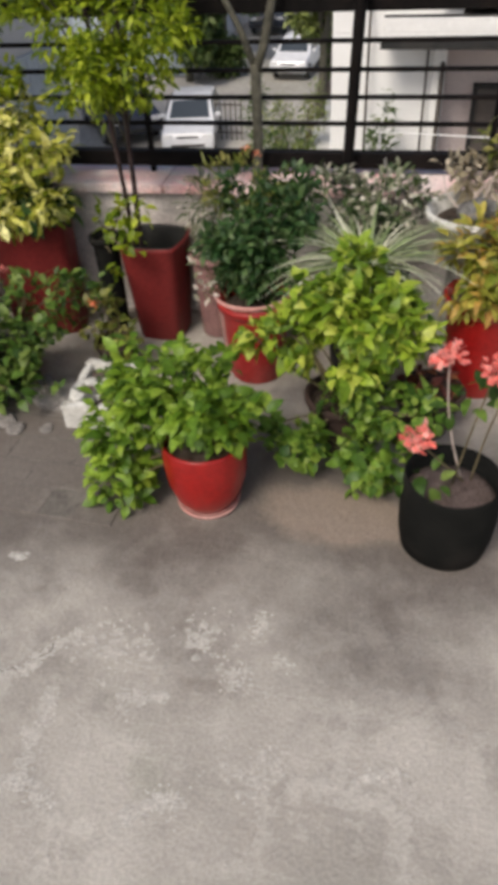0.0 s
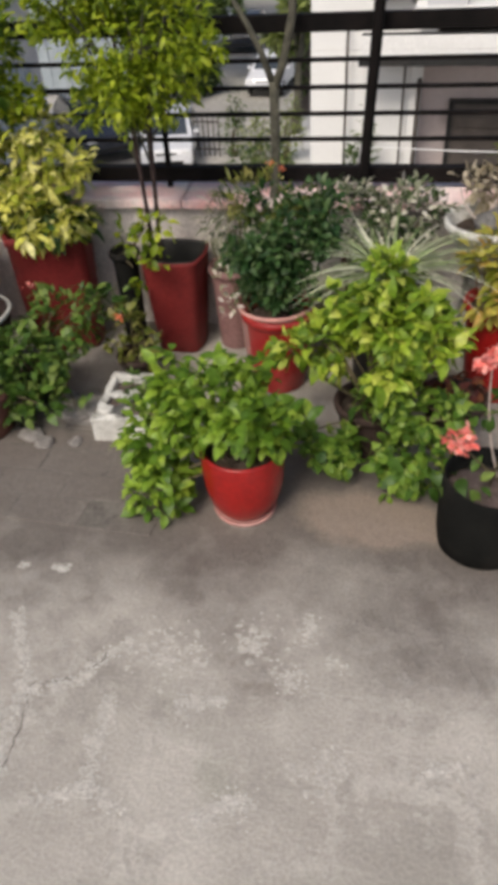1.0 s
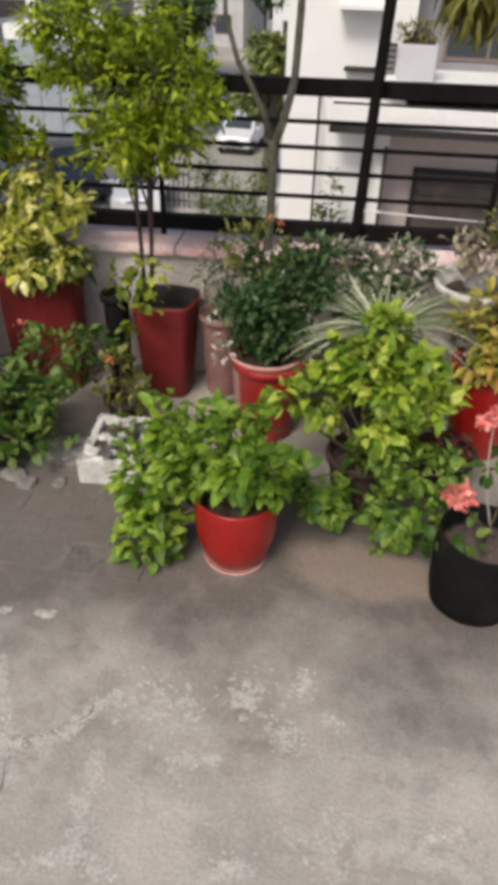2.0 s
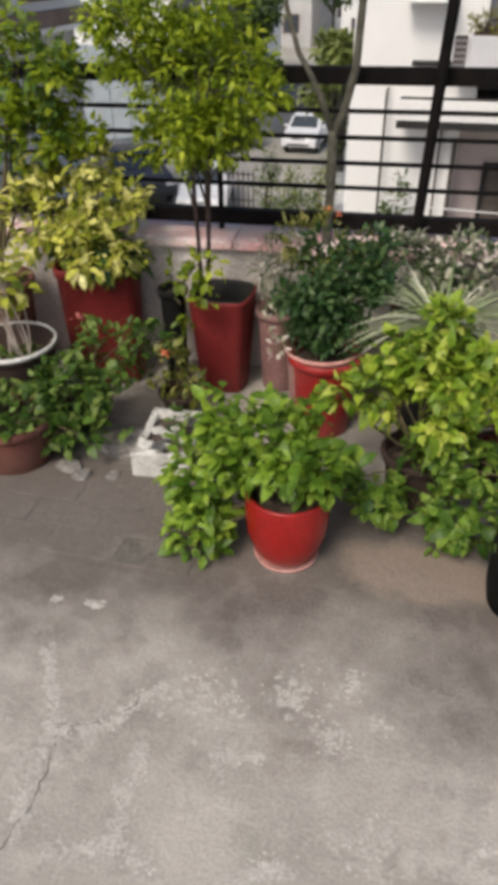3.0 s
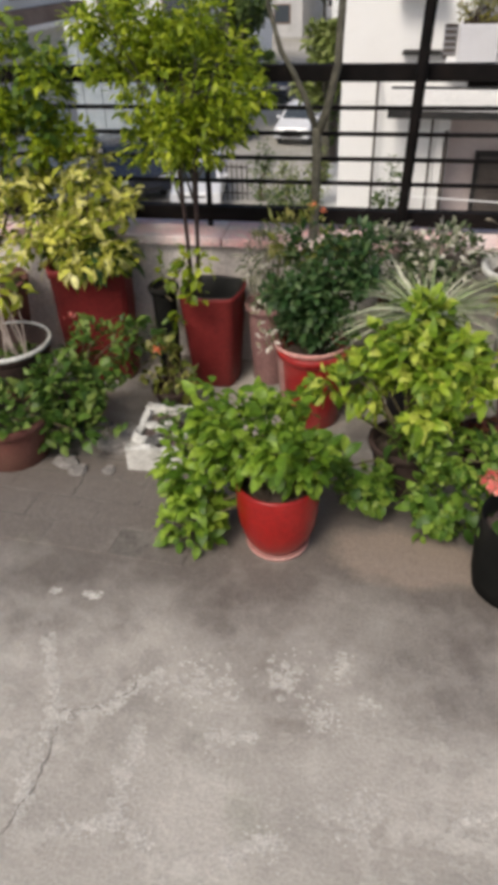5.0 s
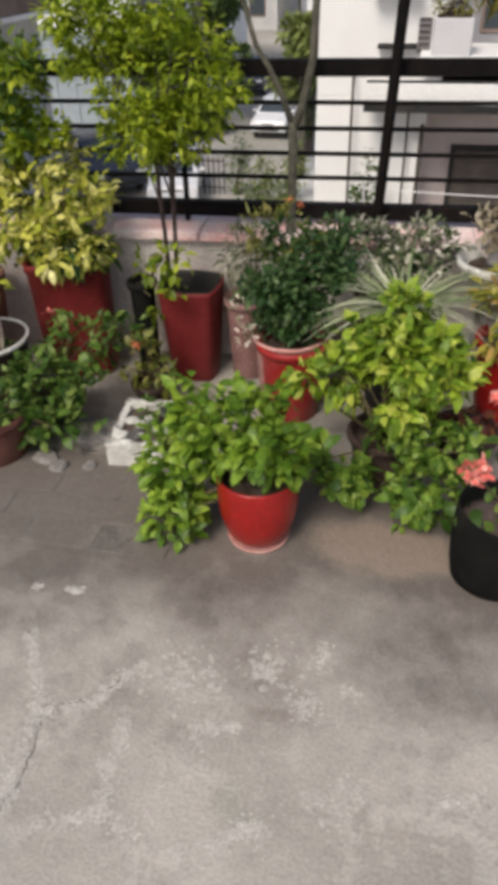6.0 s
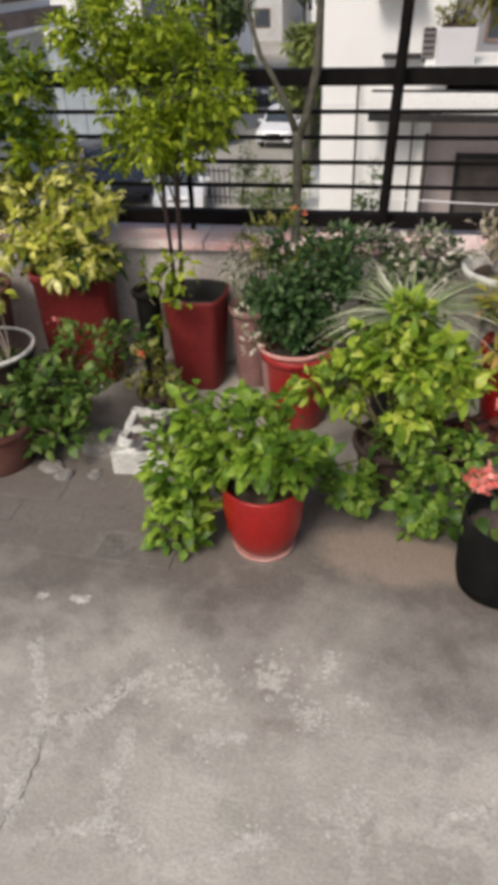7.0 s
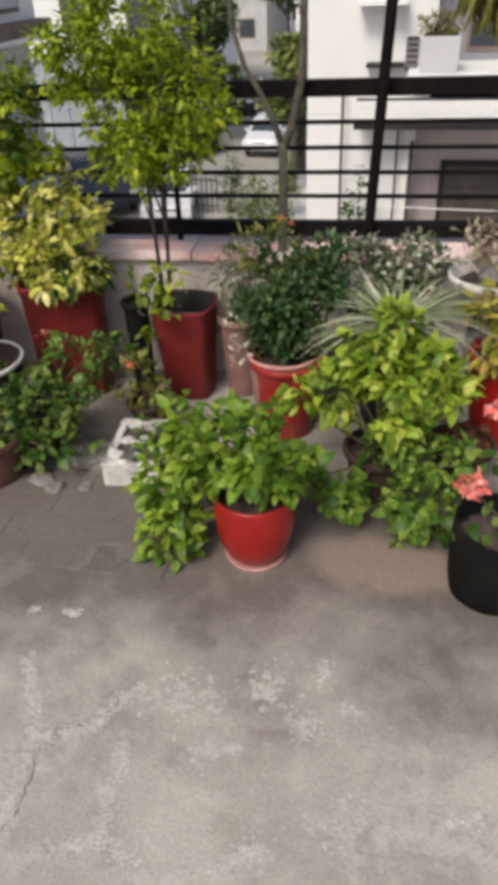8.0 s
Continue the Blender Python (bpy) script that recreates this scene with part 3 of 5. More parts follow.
lobes = [((-0.07, 1.685, 0.38), (0.19, 0.15, 0.13), 3), ((0.03, 1.655, 0.33), (0.10, 0.12, 0.10), 1.4), ((-0.24, 1.665, 0.24), (0.12, 0.12, 0.17), 2), ((-0.27, 1.615, 0.09), (0.09, 0.08, 0.10), 0.9), ((-0.16, 1.765, 0.40), (0.14, 0.12, 0.11), 1)]
stems(A, (-0.015, 1.665, 0.2), lobes, rr, M_STEM, 10)
leaf_parts(spots(ragged(lobes, rr, 12), 295, rr, 0.8), [mesh_of("leaf", s, M_LFRONT) for s in S_OVAL], A, rr, (0.65, 1.1))
leaf_mass("inner_leaves", spots(lobes, 1150, rr, 0.4), S_OVAL, M_LFRONT_I, A, rr, (0.5, 0.9))

# lime green leafy plant
rr = random.Random(12)
C = round_pot("lime_leaf_plant", (0.33, 2.02, 0), 0.09, 0.112, 0.19, M_BROWNPOT, "large lime green leafy plant in a low dark brown pot", 2)
lobes = [((0.35, 2.0, 0.49), (0.17, 0.14, 0.09), 2.6), ((0.17, 1.98, 0.40), (0.12, 0.10, 0.06), 1.0), ((0.49, 1.97, 0.43), (0.11, 0.11, 0.06), 1.0), ((0.33, 1.93, 0.36), (0.13, 0.09, 0.06), 0.9), ((0.08, 2.03, 0.37), (0.10, 0.08, 0.05), 0.5), ((0.35, 2.06, 0.585), (0.075, 0.06, 0.06), 0.6)]
# darker low growth; the last lobe paints in shading beneath the crown
low = [((0.215, 1.83, 0.12), (0.10, 0.085, 0.095), 1.9), ((0.48, 1.79, 0.15), (0.14, 0.09, 0.11), 2.1), ((0.52, 1.86, 0.26), (0.10, 0.08, 0.05), 0.7), ((0.38, 1.93, 0.26), (0.11, 0.06, 0.06), 0.7)]
stems(C, (0.33, 2.02, 0.16), lobes, rr, M_STEM, 12, 0.007)
stems(C, (0.36, 1.96, 0.17), low, rr, M_STEM, 8, 0.005)
leaf_parts(spots(ragged(lobes, rr, 12), 190, rr, 0.8), [mesh_of("leaf", s, M_LCOL) for s in S_BROAD + S_LONG[:1]], C, rr, (0.45, 0.85))
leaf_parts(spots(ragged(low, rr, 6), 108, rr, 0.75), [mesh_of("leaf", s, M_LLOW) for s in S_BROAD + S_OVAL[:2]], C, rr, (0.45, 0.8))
leaf_mass("inner_leaves", spots(lobes, 1500, rr, 0.45), S_LONG + S_BROAD, M_LCOL_I, C, rr, (0.35, 0.7))
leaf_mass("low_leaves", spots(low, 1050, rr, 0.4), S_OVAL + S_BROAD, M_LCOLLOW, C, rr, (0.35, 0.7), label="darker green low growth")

# spider plant
rr = random.Random(13)
D = round_pot("spider_plant", (0.345, 2.33, 0), 0.10, 0.125, 0.46, M_BLACKPL, "spider plant with pale striped arching leaves in a tall dark pot", 3)
straps = [mesh_of("leaf", strap_shape(l, w, d), M_LSPID) for l, w, d in ((0.32, 0.0065, 0.46), (0.37, 0.007, 0.60), (0.28, 0.0065, 0.36), (0.35, 0.006, 0.70))]
for i in range(210):
    a = rr.uniform(0, 2 * math.pi)
    tilt = rr.uniform(-30, 20)
    ob = new("leaf", straps[i % 4])
    ob.parent = D
    ob.matrix_basis = Matrix.Translation((0.02 * math.cos(a), 0.02 * math.sin(a), 0.45)) @ Matrix.Rotation(a, 4, "Z") @ Matrix.Rotation(radians(tilt), 4, "Y") @ Matrix.Rotation(rr.uniform(-0.5, 0.5), 4, "X") @ Matrix.Scale(rr.uniform(0.7, 1.1), 4)

# dark bush in the red pot with a nested pale pot
rr = random.Random(14)
B = round_pot("dark_bush_pot", (-0.035, 2.365, 0), 0.095, 0.120, 0.305, M_RED2, "dense dark green bush in a red plastic pot", 4)
lobes = [((-0.02, 2.40, 0.53), (0.16, 0.15, 0.18), 3), ((0.06, 2.42, 0.60), (0.14, 0.13, 0.15), 1.4), ((-0.07, 2.42, 0.43), (0.12, 0.12, 0.11), 1), ((-0.01, 2.38, 0.38), (0.12, 0.1, 0.08), 0.8)]
ob = part("outer_pot", lathe(bmesh.new(), [(0.100, 0.0), (0.104, 0.004), (0.131, 0.297), (0.138, 0.304), (0.138, 0.314), (0.134, 0.317), (0.128, 0.309), (0.101, 0.02)], 40, 0.003, 0, 41), M_PINK, B, "bleached pink outer pot, split and slipped aside", True)
ob.location = (-0.014, 0.032, 0.0)
sprig = [((-0.205, 2.33, 0.44), (0.035, 0.03, 0.10), 1), ((-0.19, 2.30, 0.34), (0.03, 0.03, 0.05), 0.5)]
stems(B, (-0.14, 2.36, 0.27), sprig, rr, M_STEM, 4, 0.003, 0.001)
leaf_mass("pale_sprig", spots(sprig, 55, rr, 0.1), S_SMALL, M_LPALE, B, rr, (0.5, 0.9), lift=1.0, label="sprig with whitish blossoms")
stems(B, (-0.045, 2.35, 0.25), lobes, rr, M_STEM, 9)
leaf_mass("foliage", spots(ragged(lobes, rr, 14), 3200, rr, 0.35), S_SMALL, M_LDARK, B, rr)
top = [((-0.05, 2.45, 0.66), (0.19, 0.12, 0.09), 1)]
leaf_mass("top_growth", spots(top, 380, rr, 0.2), S_TINY + S_NEEDLE + S_SMALL[:1], M_LOLIVE, B, rr, jitter=0.5, lift=1.2)
for p in ((-0.07, 2.46, 0.765), (-0.03, 2.45, 0.755)):
    leaf_mass("flower", [(Vector(p) + Vector((rr.gauss(0, 0.006), rr.gauss(0, 0.006), rr.gauss(0, 0.005))), Vector((rr.gauss(0, 1), rr.gauss(0, 1), 0.5)).normalized()) for _ in range(12)], S_TINY, M_ORANGE, B, rr, (0.4, 0.7), label="small orange flower", stuff=False)

# tall maroon planter with the little tree
rr = random.Random(15)
E = empty("maroon_planter_tree", (-0.473, 2.595, 0), "small bushy ficus tree in a tall square maroon planter", "potted plant")
part("planter", lathe(bmesh.new(), [(0.088, 0.0), (0.091, 0.008), (0.111, 0.27), (0.121, 0.378), (0.124, 0.386), (0.124, 0.393), (0.121, 0.396), (0.115, 0.396), (0.113, 0.388)], 40, 0.0, 0.62, 6, caps=(True, False)), M_MAROON, E, smooth=True)
# black inner shell, added so that the opening turns out dark
part("liner", lathe(bmesh.new(), [(0.097, 0.22), (0.113, 0.387), (0.1148, 0.3985), (0.1125, 0.400), (0.109, 0.387), (0.0945, 0.23)], 40, 0.0, 0.62, 6, caps=(False, False)), M_BLACKPL, E, "black inner shell that darkens the planter's opening", True)
soil_disc(E, 0.0955, 0.262, M_SOIL, 6, 0.6)
lobes = [((-0.53, 2.52, 1.15), (0.27, 0.22, 0.17), 3), ((-0.57, 2.52, 1.32), (0.22, 0.18, 0.13), 2), ((-0.50, 2.50, 0.98), (0.19, 0.16, 0.12), 1.5), ((-0.36, 2.5, 1.10), (0.14, 0.14, 0.14), 0.9), ((-0.72, 2.52, 1.24), (0.14, 0.14, 0.12), 0.8)]
inv = Matrix.Translation(E.location).inverted()
for i, (dx, dy, tx) in enumerate(((-0.050, 0.0, -0.57), (-0.022, 0.02, -0.52), (0.008, -0.01, -0.46))):
    pts = bent((-0.535 + dx * 0.45, 2.595 + dy * 0.6, 0.25), (tx, 2.52 + dy, 1.15), 0.02, rr, 8)
    ob = part("trunk", tube(bmesh.new(), pts, [0.0092 - 0.0005 * k for k in range(9)], 8), M_DARKBARK, E, smooth=True)
    ob.matrix_parent_inverse = inv
    for k in range(5):
        p = pts[4 + k % 4]
        c, r, w = lobes[(i + k) % 5]
        q = Vector(c) + Vector((rr.uniform(-0.7, 0.7) * r[0], rr.uniform(-0.7, 0.7) * r[1], rr.uniform(-0.2, 0.7) * r[2]))
        ob = part("branch", tube(bmesh.new(), bent(p, q, 0.03, rr), [0.005 - 0.0005 * j for j in range(7)], 6), M_BARK, E, smooth=True)
        ob.matrix_parent_inverse = inv
leaf_mass("crown", spots(ragged(lobes, rr, 26, 0.34), 6000, rr, 0.35), S_SMALL + [leaf_shape(0.045, 0.018, 0.35, 0.25)], M_LTREE, E, rr, (0.6, 1.05), lift=-0.2)

# narrow dark pot with a trailing plant beside the planter
rr = random.Random(16)
R = round_pot("trailing_pot", (-0.672, 2.58, 0), 0.042, 0.05, 0.40, M_BLACKBAG, "narrow dark pot with a trailing yellowish plant", 7, lip=0.01)
lobes = [((-0.51, 2.48, 0.54), (0.07, 0.05, 0.045), 1), ((-0.50, 2.43, 0.43), (0.06, 0.035, 0.04), 0.8), ((-0.57, 2.42, 0.37), (0.055, 0.04, 0.06), 0.8), ((-0.64, 2.55, 0.47), (0.06, 0.05, 0.05), 0.6)]
stems(R, (-0.672, 2.58, 0.37), lobes, rr, M_STEM, 5, 0.004)
leaf_mass("foliage", spots(lobes, 85, rr, 0.2), S_OVAL, M_LTREE, R, rr, (0.5, 0.9))

# large maroon planter with yellow variegated shrub
rr = random.Random(17)
F = empty("croton_planter", (-0.965, 2.56, 0), "yellow variegated croton shrub in a wide maroon planter", "potted plant")
part("planter", lathe(bmesh.new(), [(0.168, 0.0), (0.172, 0.01), (0.185, 0.30), (0.19, 0.455), (0.198, 0.46), (0.198, 0.482), (0.194, 0.487), (0.18, 0.487), (0.174, 0.43)], 44, 0.0, 0.55, 8, 0.86, 0.62), M_MAROON, F, smooth=True).rotation_euler = (0, 0, radians(17))
soil_disc(F, 0.174, 0.435, M_SOIL, 8, 0.53, 0.86, 0.62).rotation_euler = (0, 0, radians(17))
lobes = [((-1.0, 2.58, 0.70), (0.26, 0.18, 0.15), 3), ((-0.93, 2.50, 0.58), (0.20, 0.14, 0.13), 2), ((-1.15, 2.56, 0.62), (0.2, 0.16, 0.18), 2), ((-1.0, 2.62, 0.82), (0.18, 0.14, 0.09), 1), ((-0.92, 2.50, 0.545), (0.19, 0.12, 0.085), 1.3)]
# dark leaves under the bright ones, shade painted as leaf colour
under = [((-0.94, 2.54, 0.53), (0.18, 0.12, 0.07), 1)]
stems(F, (-0.965, 2.56, 0.43), lobes, rr, M_STEM, 10, 0.008)
leaf_parts(spots(ragged(lobes, rr, 14), 290, rr, 0.7), [mesh_of("leaf", s, M_LCRO) for s in S_LONG + S_OVAL], F, rr, (0.6, 0.95))
leaf_mass("inner_leaves", spots(lobes, 1700, rr, 0.4), S_LONG + S_OVAL, M_LCRO_I, F, rr, (0.4, 0.75))
leaf_mass("shaded_leaves", spots(under, 420, rr, 0.3), S_LONG + S_OVAL, M_LDARK, F, rr, (0.5, 0.9), lift=-0.6, label="dark green leaves near the soil, shade put in their colour")

# tall green shrub at the far left
rr = random.Random(18)
G = round_pot("tall_green_shrub", (-1.40, 2.50, 0), 0.12, 0.15, 0.40, M_TERRA, "tall mid green shrub in a clay pot by the parapet", 9)
lobes = [((-1.14, 2.62, 1.12), (0.19, 0.14, 0.16), 3), ((-1.20, 2.62, 0.92), (0.22, 0.14, 0.15), 2)]
stems(G, (-1.40, 2.50, 0.36), lobes, rr, M_STEM, 8, 0.009)
leaf_mass("foliage", spots(ragged(lobes, rr, 10), 1000, rr, 0.3), S_SMALL + S_OVAL[3:], M_LROSE, G, rr)
leaf_mass("young_leaves", spots(ragged(lobes, rr, 8), 1500, rr, 0.6), S_SMALL + S_OVAL[3:], M_LTREE, G, rr, label="brighter yellowish green young leaves")

# white bowl-rimmed pot
rr = random.Random(19)
Hh = round_pot("white_rim_pot", (-1.155, 2.18, 0), 0.10, 0.155, 0.305, M_BROWNPOT, "round dark clay pot with a pale worn rim and dry stalks", 10, lip=0.006, depth=0.10)
part("rim", lathe(bmesh.new(), [(0.158, 0.294), (0.164, 0.295), (0.1665, 0.302), (0.164, 0.310), (0.158, 0.312), (0.1535, 0.309), (0.1535, 0.3055)], 44, 0.006, 0, 10, caps=(False, False)), M_WHITEW, Hh, "pale limewashed rim", True)
lobes = [((-1.125, 2.17, 0.24), (0.10, 0.10, 0.035), 1)]
leaf_mass("seedling_growth", spots(lobes, 110, rr, 0.1), S_SMALL, M_LROSE, Hh, rr, lift=0.8)
lobes = [((-1.16, 2.2, 0.52), (0.14, 0.1, 0.12), 1)]
stems(Hh, (-1.12, 2.19, 0.20), lobes, rr, M_PALESTEM, 9, 0.004, 0.0015, 0.05, 0.06)
leaf_mass("pale_leaves", spots(lobes, 90, rr, 0.1), S_OVAL, M_LCRO_I, Hh, rr)

# red clay pot with spreading green plant
rr = random.Random(20)
I = round_pot("spreading_green_plant", (-1.03, 1.91, 0), 0.115, 0.145, 0.18, M_TERRA, "low spreading green plant in a reddish clay pot", 11)
lobes = [((-0.99, 1.89, 0.20), (0.21, 0.15, 0.075), 2), ((-0.83, 2.02, 0.25), (0.15, 0.11, 0.10), 1.8), ((-0.83, 1.95, 0.12), (0.13, 0.09, 0.08), 0.9)]
stems(I, (-1.03, 1.91, 0.15), lobes, rr, M_STEM, 10, 0.005)
leaf_mass("foliage", spots(lobes, 1050, rr, 0.25), S_SMALL + S_OVAL[3:], M_LROSE, I, rr)

# rose-like shrub in a small dark pot
rr = random.Random(21)
N1 = round_pot("rose_shrub", (-0.895, 2.15, 0), 0.07, 0.09, 0.15, M_BLACKPL, "leggy green rose shrub with a coral bloom in a dark pot", 12)
lobes = [((-0.78, 2.2, 0.30), (0.15, 0.12, 0.12), 2), ((-0.64, 2.25, 0.34), (0.10, 0.08, 0.08), 1), ((-0.70, 1.97, 0.07), (0.10, 0.06, 0.06), 0.5)]
stems(N1, (-0.895, 2.15, 0.12), lobes, rr, M_STEM, 9, 0.004)
leaf_mass("foliage", spots(lobes, 360, rr, 0.2), S_SMALL + S_OVAL[3:], M_LROSE, N1, rr)
for p in ((-0.86, 2.16, 0.44),):
    leaf_mass("flower", [(Vector(p) + Vector((rr.gauss(0, 0.008), rr.gauss(0, 0.008), rr.gauss(0, 0.006))), Vector((rr.gauss(0, 1), rr.gauss(0, 1), 0.5)).normalized()) for _ in range(8)], S_TINY, M_PETAL, N1, rr, label="coral bloom", stuff=False)
# small flowering plant in front of the tall planter
rr = random.Random(22)
N2 = round_pot("orange_flower_plant", (-0.56, 2.30, 0), 0.055, 0.07, 0.12, M_BROWNPOT, "small sparse plant with an orange bloom in a dark clay pot", 13)
lobes = [((-0.56, 2.26, 0.24), (0.12, 0.08, 0.11), 2), ((-0.48, 2.24, 0.20), (0.08, 0.06, 0.08), 1)]
stems(N2, (-0.56, 2.30, 0.09), lobes, rr, M_STEM, 8, 0.004)
leaf_mass("foliage", spots(lobes, 120, rr, 0.15), S_OVAL + S_SMALL, M_LOLIVE, N2, rr, (0.5, 0.9))
p = Vector((-0.57, 2.215, 0.315))
leaf_mass("flower", [(p + Vector((rr.gauss(0, 0.007), rr.gauss(0, 0.007), rr.gauss(0, 0.006))), Vector((rr.gauss(0, 1), rr.gauss(0, 1), 0.5)).normalized()) for _ in range(16)], S_TINY, M_ORANGE, N2, rr, label="orange bloom", stuff=False)

# whitewashed trough
K = empty("white_trough", (-0.51, 2.05, 0), "small whitewashed concrete trough with dry soil and rubble", "trough")
bm = bmesh.new()
box(bm, -0.10, 0.10, -0.14, -0.11, 0.0, 0.10, 0.006)
box(bm, -0.10, 0.10, 0.11, 0.14, 0.0, 0.105, 0.006)
box(bm, -0.10, -0.072, -0.112, 0.112, 0.0, 0.098, 0.006)
box(bm, 0.072, 0.10, -0.112, 0.112, 0.0, 0.102, 0.006)
bmesh.ops.subdivide_edges(bm, edges=[e for e in bm.edges if e.calc_length() > 0.04], cuts=6, use_grid_fill=True)
for v in bm.verts:
    chip = noise.noise(v.co * 22) + 0.6 * noise.noise(v.co * 55)
    if v.co.z > 0.02:
        v.co.z -= max(0.0, chip) * 0.042 * v.co.z / 0.1
    v.co.x += 0.004 * noise.noise(v.co * 30 + Vector((3, 0, 0)))
    v.co.y += 0.004 * noise.noise(v.co * 30 + Vector((0, 7, 0)))
part("body", bm, M_WHITEW, K)
part("soil", box(bmesh.new(), -0.074, 0.074, -0.112, 0.112, 0.003, 0.075, 0.004), M_DRYSOIL, K)
rr = random.Random(23)


def pebble(parent, at, r, material, seed, name="stone", flat=0.6):
    q = random.Random(seed)
    bm = bmesh.new()
    bmesh.ops.create_icosphere(bm, subdivisions=2, radius=r)
    o = Vector((q.uniform(0, 9), q.uniform(0, 9), q.uniform(0, 9)))
    for v in bm.verts:
        v.co *= 1 + 0.45 * noise.noise(v.co / r * 0.9 + o)
        v.co.z *= flat
    ob = part(name, bm, material, parent)
    ob.location = at
    ob.rotation_euler = (0, 0, q.uniform(0, 6))
    return ob


for i in range(9):
    pebble(K, (rr.uniform(-0.06, 0.06), rr.uniform(-0.09, 0.1), 0.085), rr.uniform(0.014, 0.03), M_WHITEW if i % 3 else M_ROCK, i)
weeds = [((-0.47, 2.04, 0.11), (0.05, 0.05, 0.035), 1), ((-0.50, 2.12, 0.12), (0.04, 0.04, 0.04), 0.6)]
leaf_mass("weed", spots(weeds, 70, rr, 0.1), S_SMALL, M_LROSE, K, rr, (0.5, 0.9), lift=0.8)
K.rotation_euler = (0, 0, radians(4))
# loose rubble on the floor beside the trough
for k, (x_, y_, r_) in enumerate(((-0.83, 1.90, 0.042), (-0.77, 1.86, 0.034), (-0.66, 1.88, 0.026), (-0.62, 2.20, 0.05), (-0.70, 2.13, 0.038), (-0.40, 1.87, 0.012), (-0.70, 2.06, 0.085), (-0.80, 2.10, 0.06))):
    st = pebble(None, (x_, y_, r_ * 0.27), r_, M_RUBBLE, 300 + k, "stone", 0.36)
    tagged(st, "pale grey lump of broken cement on the floor", "stone", "loose rubble")

# black grow bag with coral flowers
rr = random.Random(24)
M1 = empty("black_grow_bag", (0.66, 1.625, 0), "black fabric grow bag with dry soil and coral pink flowers", "potted plant")
part("bag", lathe(bmesh.new(), [(0.096, 0.0), (0.110, 0.012), (0.120, 0.07), (0.124, 0.14), (0.123, 0.21), (0.1225, 0.249), (0.120, 0.253), (0.115, 0.249), (0.114, 0.15)], 44, 0.014, 0.0, 14), M_BLACKBAG, M1, smooth=True)
soil_disc(M1, 0.113, 0.195, M_DRYSOIL, 14)
for i in range(14):
    a, q = rr.uniform(0, 6.28), rr.uniform(0, 0.09)
    pebble(M1, (q * math.cos(a), q * math.sin(a), 0.207), rr.uniform(0.006, 0.014), M_DRYSOIL, 40 + i, "clod")
blooms = [(-0.055, 0.0, 0.60), (-0.105, -0.04, 0.39), (0.05, 0.0, 0.565), (0.095, 0.02, 0.555)]
for i, q in enumerate(blooms):
    part("stem", tube(bmesh.new(), bent((rr.uniform(-0.03, 0.05), rr.uniform(-0.02, 0.05), 0.19), q, 0.02, rr), [0.0032 - 0.00025 * k for k in range(7)], 7), M_PALESTEM if i == 0 else M_STEM, M1, smooth=True)
    pl = []
    for _ in range(70 if i < 3 else 40):
        d = Vector((rr.gauss(0, 1), rr.gauss(0, 1), rr.gauss(0, 0.7))).normalized()
        pl.append((Vector(q) + d * rr.uniform(0.004, 0.036) + M1.location, d))
    leaf_mass("bloom", pl, [leaf_shape(0.022, 0.018, 0.1, 0.2), leaf_shape(0.018, 0.016, 0.2, 0.1)], M_PETAL, M1, rr, label="coral pink bloom")
lobes = [((0.60, 1.62, 0.24), (0.06, 0.05, 0.04), 1), ((0.66, 1.66, 0.44), (0.09, 0.06, 0.06), 1)]
leaf_mass("leaves", spots(lobes, 26, rr, 0.1), S_OVAL, M_LROSE, M1, rr)

# red bucket pot with orange-yellow croton
rr = random.Random(25)
N3 = round_pot("orange_croton_pot", (0.735, 2.42, 0), 0.10, 0.13, 0.35, M_RED, "yellow and orange leaved croton in a bright red bucket", 15)
lobes = [((0.75, 2.40, 0.50), (0.18, 0.13, 0.11), 2), ((0.70, 2.34, 0.40), (0.12, 0.08, 0.07), 0.8), ((0.88, 2.40, 0.46), (0.13, 0.12, 0.12), 1)]
stems(N3, (0.735, 2.42, 0.31), lobes, rr, M_STEM, 9, 0.006)
leaf_mass("foliage", spots(lobes, 900, rr, 0.25), S_LONG, M_LORANGE, N3, rr, (0.4, 0.8))

# pale urn with a rock and dry stalks
rr = random.Random(26)
N4 = empty("pale_urn", (0.665, 2.575, 0), "tall pale cement urn holding a dark rock and dry stalks", "urn")
part("body", lathe(bmesh.new(), [(0.10, 0.0), (0.105, 0.02), (0.075, 0.08), (0.07, 0.38), (0.11, 0.47), (0.152, 0.54), (0.162, 0.55), (0.163, 0.568), (0.155, 0.572), (0.14, 0.556), (0.11, 0.50)], 36, 0.013, 0, 16), M_WHITEW, N4, smooth=True)
soil_disc(N4, 0.132, 0.532, M_SOIL, 16)
pebble(N4, (0.0, -0.02, 0.562), 0.07, M_ROCK, 77, "rock", 0.65)
lobes = [((0.64, 2.67, 0.64), (0.16, 0.05, 0.06), 1)]
stems(N4, (0.665, 2.64, 0.53), lobes, rr, M_PALESTEM, 12, 0.004, 0.0015, 0.04, 0.08)
leaf_mass("dry_leaves", spots(lobes, 170, rr, 0.1), S_SMALL + S_OVAL[3:], M_LDRY, N4, rr)

